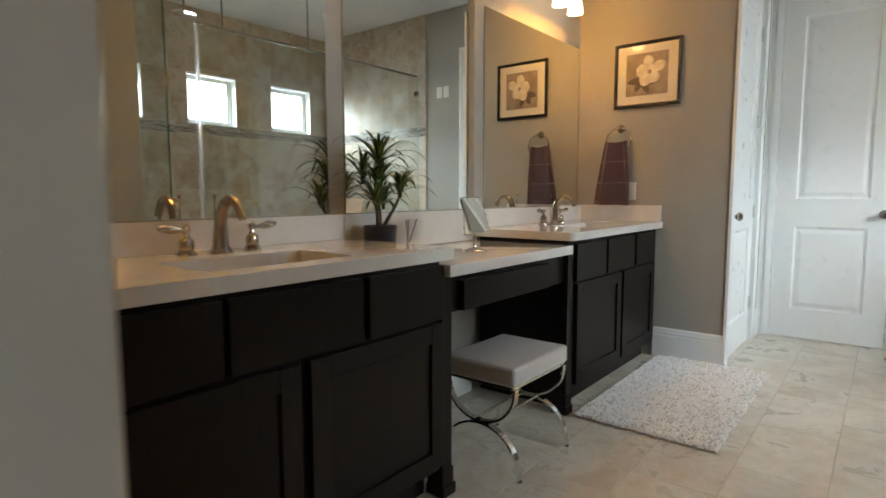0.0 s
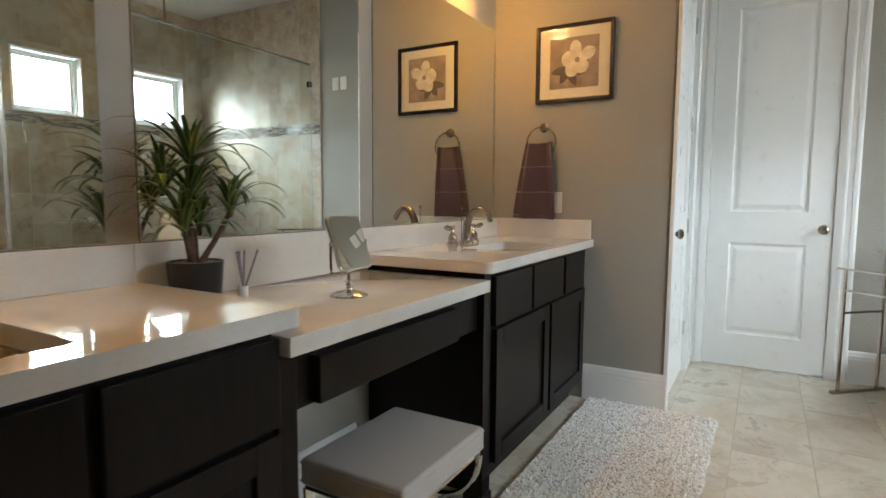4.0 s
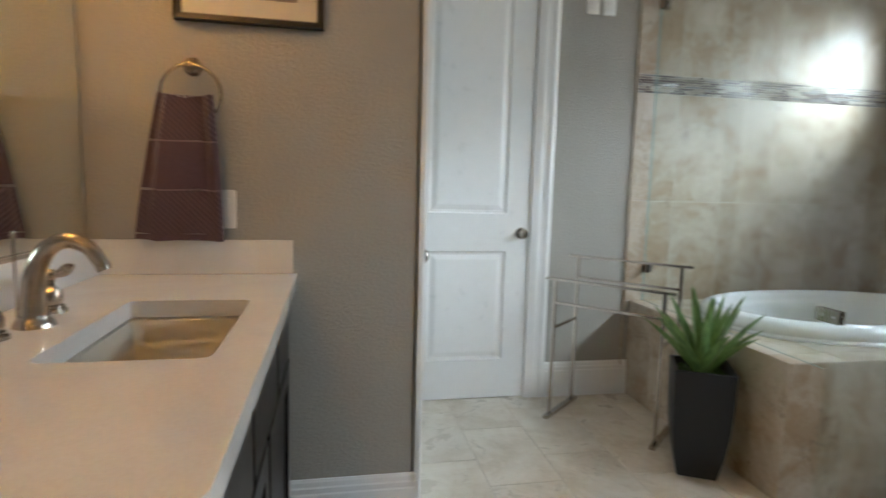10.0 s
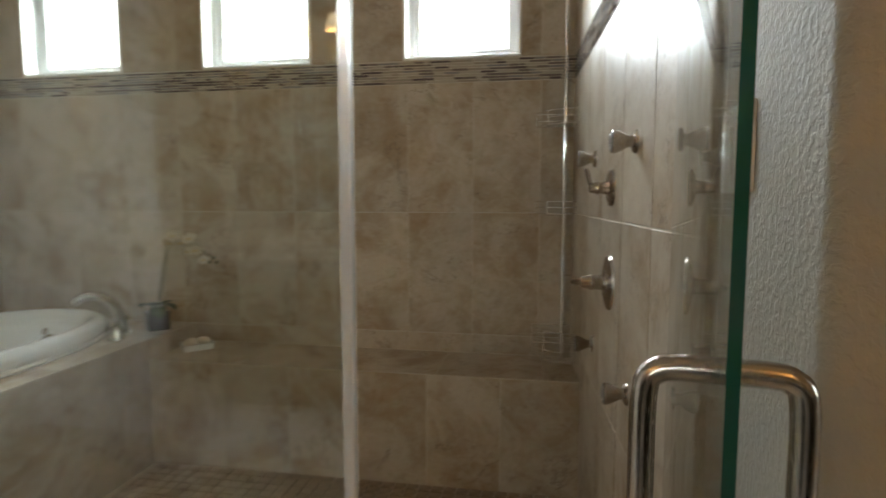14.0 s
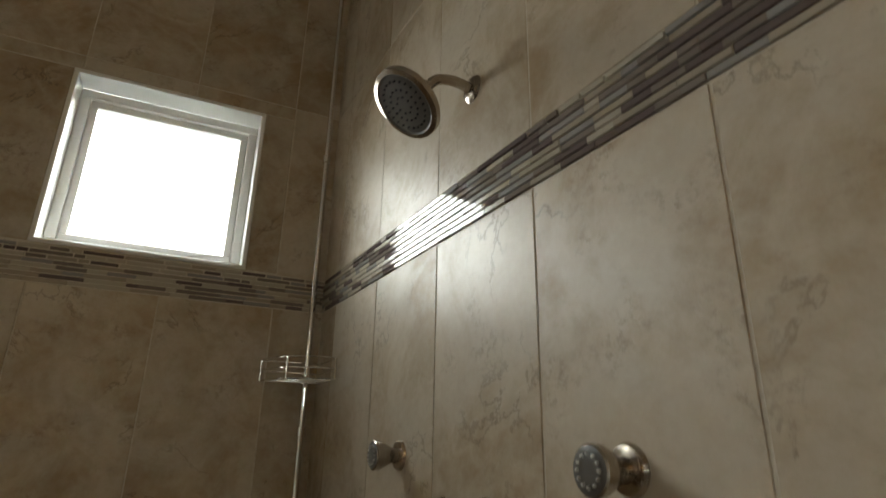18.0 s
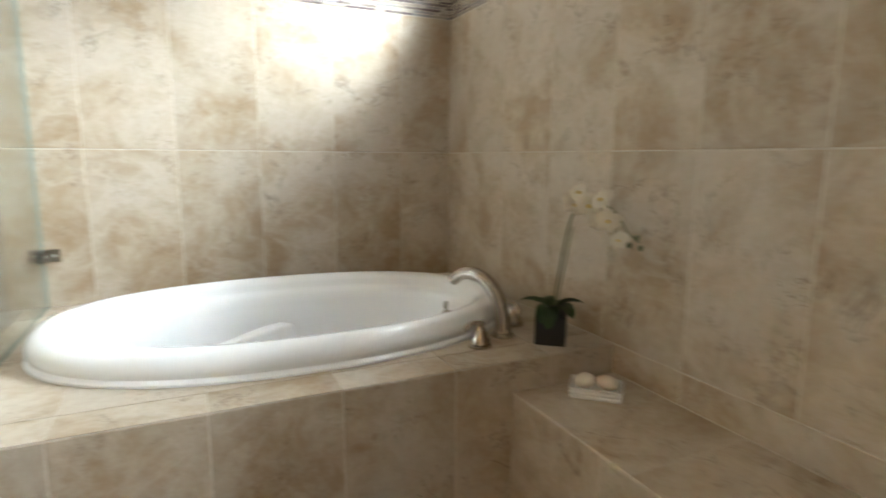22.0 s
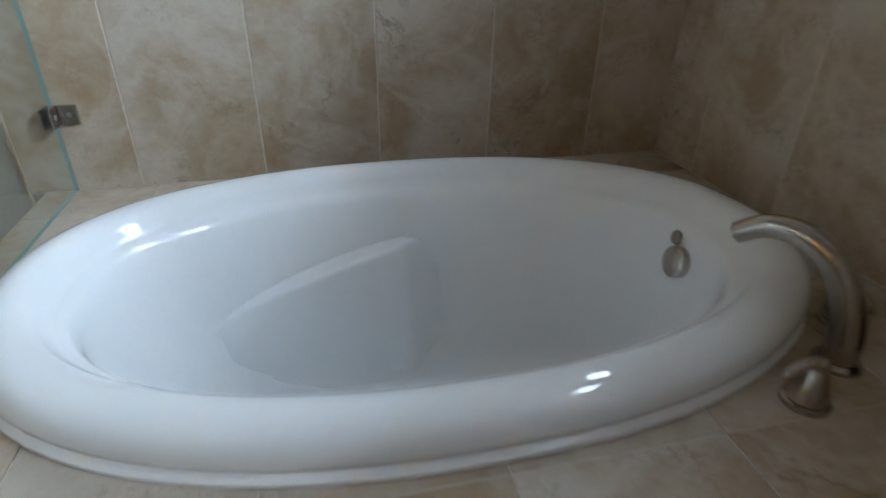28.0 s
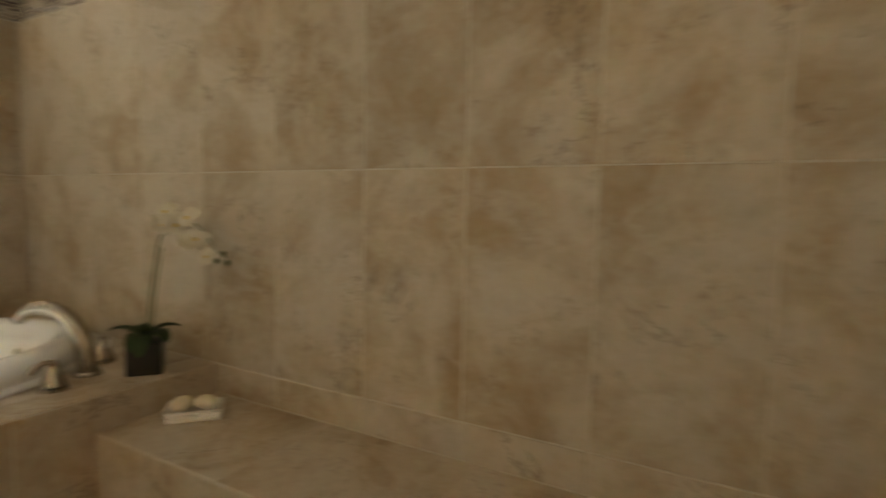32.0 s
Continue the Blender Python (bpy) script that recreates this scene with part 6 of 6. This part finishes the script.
def oval_tiles(parent, xs, ys):
    """Deck tiles cut to the tub's rim."""
    inv = parent.matrix_world.inverted()
    for x0, x1 in zip(xs, xs[1:]):
        for y0, y1 in zip(ys, ys[1:]):
            bm = bmesh.new()
            n = 14
            gx = [x0 + 0.0015 + (x1 - x0 - 0.003) * i / n for i in range(n + 1)]
            gy = [y0 + 0.0015 + (y1 - y0 - 0.003) * i / n for i in range(n + 1)]

            def inside(x, y):
                return (abs(x - TC[0]) / (RA - 0.03)) ** 2.25 + (abs(y - TC[1]) / (RB - 0.03)) ** 2.25 < 1
            grid = {}
            for i in range(n):
                for j in range(n):
                    if all(inside(gx[a], gy[b]) for a in (i, i + 1) for b in (j, j + 1)):
                        continue
                    quad = []
                    for a, b in ((i, j), (i + 1, j), (i + 1, j + 1), (i, j + 1)):
                        if (a, b) not in grid:
                            grid[a, b] = bm.verts.new((gx[a], gy[b], DZ))
                        quad.append(grid[a, b])
                    bm.faces.new(quad)
            if bm.faces:
                ext = bmesh.ops.extrude_face_region(bm, geom=[e for e in bm.edges if e.is_boundary])
                for v in ext["geom"]:
                    if isinstance(v, bmesh.types.BMVert):
                        v.co.z -= 0.009
                bmesh.ops.recalc_face_normals(bm, faces=bm.faces)
                part("tile", bm, TILE, parent)
            else:
                bm.free()


DXS = [DX, 2.651, 2.95, 3.252, 3.555, 3.857, XW]
oval_tiles(deck, DXS, [DY, 3.06, 3.49, 3.95, YE])
lay_tiles(deck, facing((0, DY + 0.009, 0), (0, -1, 0)), DXS, (-0.03, DZ - 0.002), TILE, 0.009)
lay_tiles(deck, facing((DX + 0.009, 0, 0), (-1, 0, 0)), sorted(-y for y in (DY, 3.25, 3.56, 3.87, YE)), (0.0, DZ - 0.002), TILE, 0.009)
# bench
BYS = [YV, 1.17, 1.61, 2.05, 2.49, DY]
lay_tiles(bench, facing((0, 0, BZ - 0.009), (0, 0, 1), (0, 1, 0)), (BX, XW), BYS, TILE, 0.009)
lay_tiles(bench, facing((BX + 0.009, 0, 0), (-1, 0, 0)), sorted(-y for y in (YV, 1.34, 1.65, 1.96, 2.27, 2.58, DY)), (-0.03, BZ - 0.002), TILE, 0.009)

# room floor: oblong tiles in a half-bond
floor_ob = bpy.data.objects["floor"]
FF = facing((0, 0, -0.010), (0, 0, 1), (0, 1, 0))
k = 0
for i in range(-5, 5):
    x0, x1 = 1.315 + 0.31 * i, 1.315 + 0.31 * (i + 1)
    if x1 < 0.0 or x0 > XG - 0.02:
        continue
    off = 3.22 if i % 2 == 0 else 2.92
    ys = [off + 0.52 * j for j in range(-9, 3)]
    ys = [max(-1.3, y) for y in ys if y < YE + 0.1] + [YE + 0.1]
    lay_tiles(floor_ob, FF, (max(x0, 0.0), min(x1, XG - 0.045)), sorted(set(ys)), FLOOR, 0.010, holes=[(DX, 5, DY, 5)])

# shower floor: small square stones
shower = bpy.data.objects["shower_floor"]
pitch = 0.0535
cells = [(x, y) for x in range(int((BX - XG) / pitch)) for y in range(int((DY - YV) / pitch) + 1)]
near = 0
verts, faces = [], []
for cx, cy in cells:
    x, y = XG + 0.047 + pitch * (cx + 0.5), YV + pitch * (cy + 0.5)
    if x > BX - 0.02 or y > DY - 0.02:
        continue
    h = pitch / 2 - 0.0025
    if 3.30 < x and 1.0 < y < 2.4 and near < 290:
        near += 1
        ob = new("stone", tile_mesh(2 * h, 2 * h, 0.008, PEBBLE, 0.0012))
        ob.parent = shower
        ob.matrix_basis = Matrix.Translation((x, y, -0.032 + random.uniform(-0.0008, 0.0004)))
        continue
    b = len(verts)
    zt = -0.024 + random.uniform(-0.0008, 0.0004)
    verts += [(x + sx * h, y + sy * h, -0.033) for sx, sy in ((-1, -1), (1, -1), (1, 1), (-1, 1))]
    verts += [(x + sx * (h - 0.0012), y + sy * (h - 0.0012), zt) for sx, sy in ((-1, -1), (1, -1), (1, 1), (-1, 1))]
    faces += [(b + i, b + (i + 1) % 4, b + 4 + (i + 1) % 4, b + 4 + i) for i in range(4)] + [(b + 4, b + 5, b + 6, b + 7)]
me = bpy.data.meshes.new("stones")
me.from_pydata(verts, [], faces)
me.materials.append(PEBBLE)
rest = new("stones", me)
rest.parent = shower
tagged(rest, "small brown square stones of the shower floor", "", "", "stuff")

# mosaic band of thin glass and stone strips
STRIP = [enamel("strip_%s" % n, c, r) for n, c, r in (("taupe", (0.20, 0.17, 0.155), 0.06), ("plum", (0.13, 0.105, 0.105), 0.05), ("sand", (0.34, 0.30, 0.25), 0.20), ("grey", (0.27, 0.26, 0.26), 0.06), ("cream", (0.44, 0.40, 0.34), 0.16))]
rng = random.Random(5)


def band(name, parent, face, x0, x1, many):
    rows = 8
    rh = (MZ1 - MZ0) / rows
    back = part("band_grout", box((x0, MZ0, 0), (x1, MZ1, 0.003)), GROUT, parent, at=parent.matrix_world.inverted() @ face)
    rest_v, rest_f, rest_m = [], [], []
    made = 0
    for r in range(rows):
        x = x0 - rng.uniform(0, 0.05)
        while x < x1:
            ln = rng.choice((0.028, 0.048, 0.07, 0.10))
            a, b = max(x, x0) + 0.001, min(x + ln, x1) - 0.001
            x += ln
            if b - a < 0.008:
                continue
            mat = rng.choice(STRIP)
            z = rng.choice((0.0, 0.0006, 0.0012))
            if made < many:
                made += 1
                ob = new("strip", tile_mesh(round(b - a, 2), rh - 0.002, 0.0075, mat, 0.0012))
                ob.parent = parent
                ob.matrix_basis = parent.matrix_world.inverted() @ face @ Matrix.Translation(((a + b) / 2, MZ0 + rh * (r + 0.5), 0.001 + z))
            else:
                k = len(rest_v)
                za, zb = MZ0 + rh * r + 0.001, MZ0 + rh * (r + 1) - 0.001
                rest_v += [(a, za, 0.002), (b, za, 0.002), (b, zb, 0.002), (a, zb, 0.002), (a + 0.001, za + 0.001, 0.0085 + z), (b - 0.001, za + 0.001, 0.0085 + z), (b - 0.001, zb - 0.001, 0.0085 + z), (a + 0.001, zb - 0.001, 0.0085 + z)]
                rest_f += [(k + i, k + (i + 1) % 4, k + 4 + (i + 1) % 4, k + 4 + i) for i in range(4)] + [(k + 4, k + 5, k + 6, k + 7)]
                rest_m += [STRIP.index(mat)] * 5
    if rest_v:
        me = bpy.data.meshes.new("strips")
        me.from_pydata(rest_v, [], rest_f)
        for m in STRIP:
            me.materials.append(m)
        me.polygons.foreach_set("material_index", rest_m)
        ob = new("strips", me)
        ob.parent = parent
        ob.matrix_basis = parent.matrix_world.inverted() @ face
        tagged(ob, "band of thin glass and stone strips", "", "", "stuff")


band("band_valve", tiled_valve, FV, -XW, -XTV, 190)
band("band_end", end_wall, FE, XT, XW, 150)
band("band_window", window_wall, FW, -YE, -YV, 260)
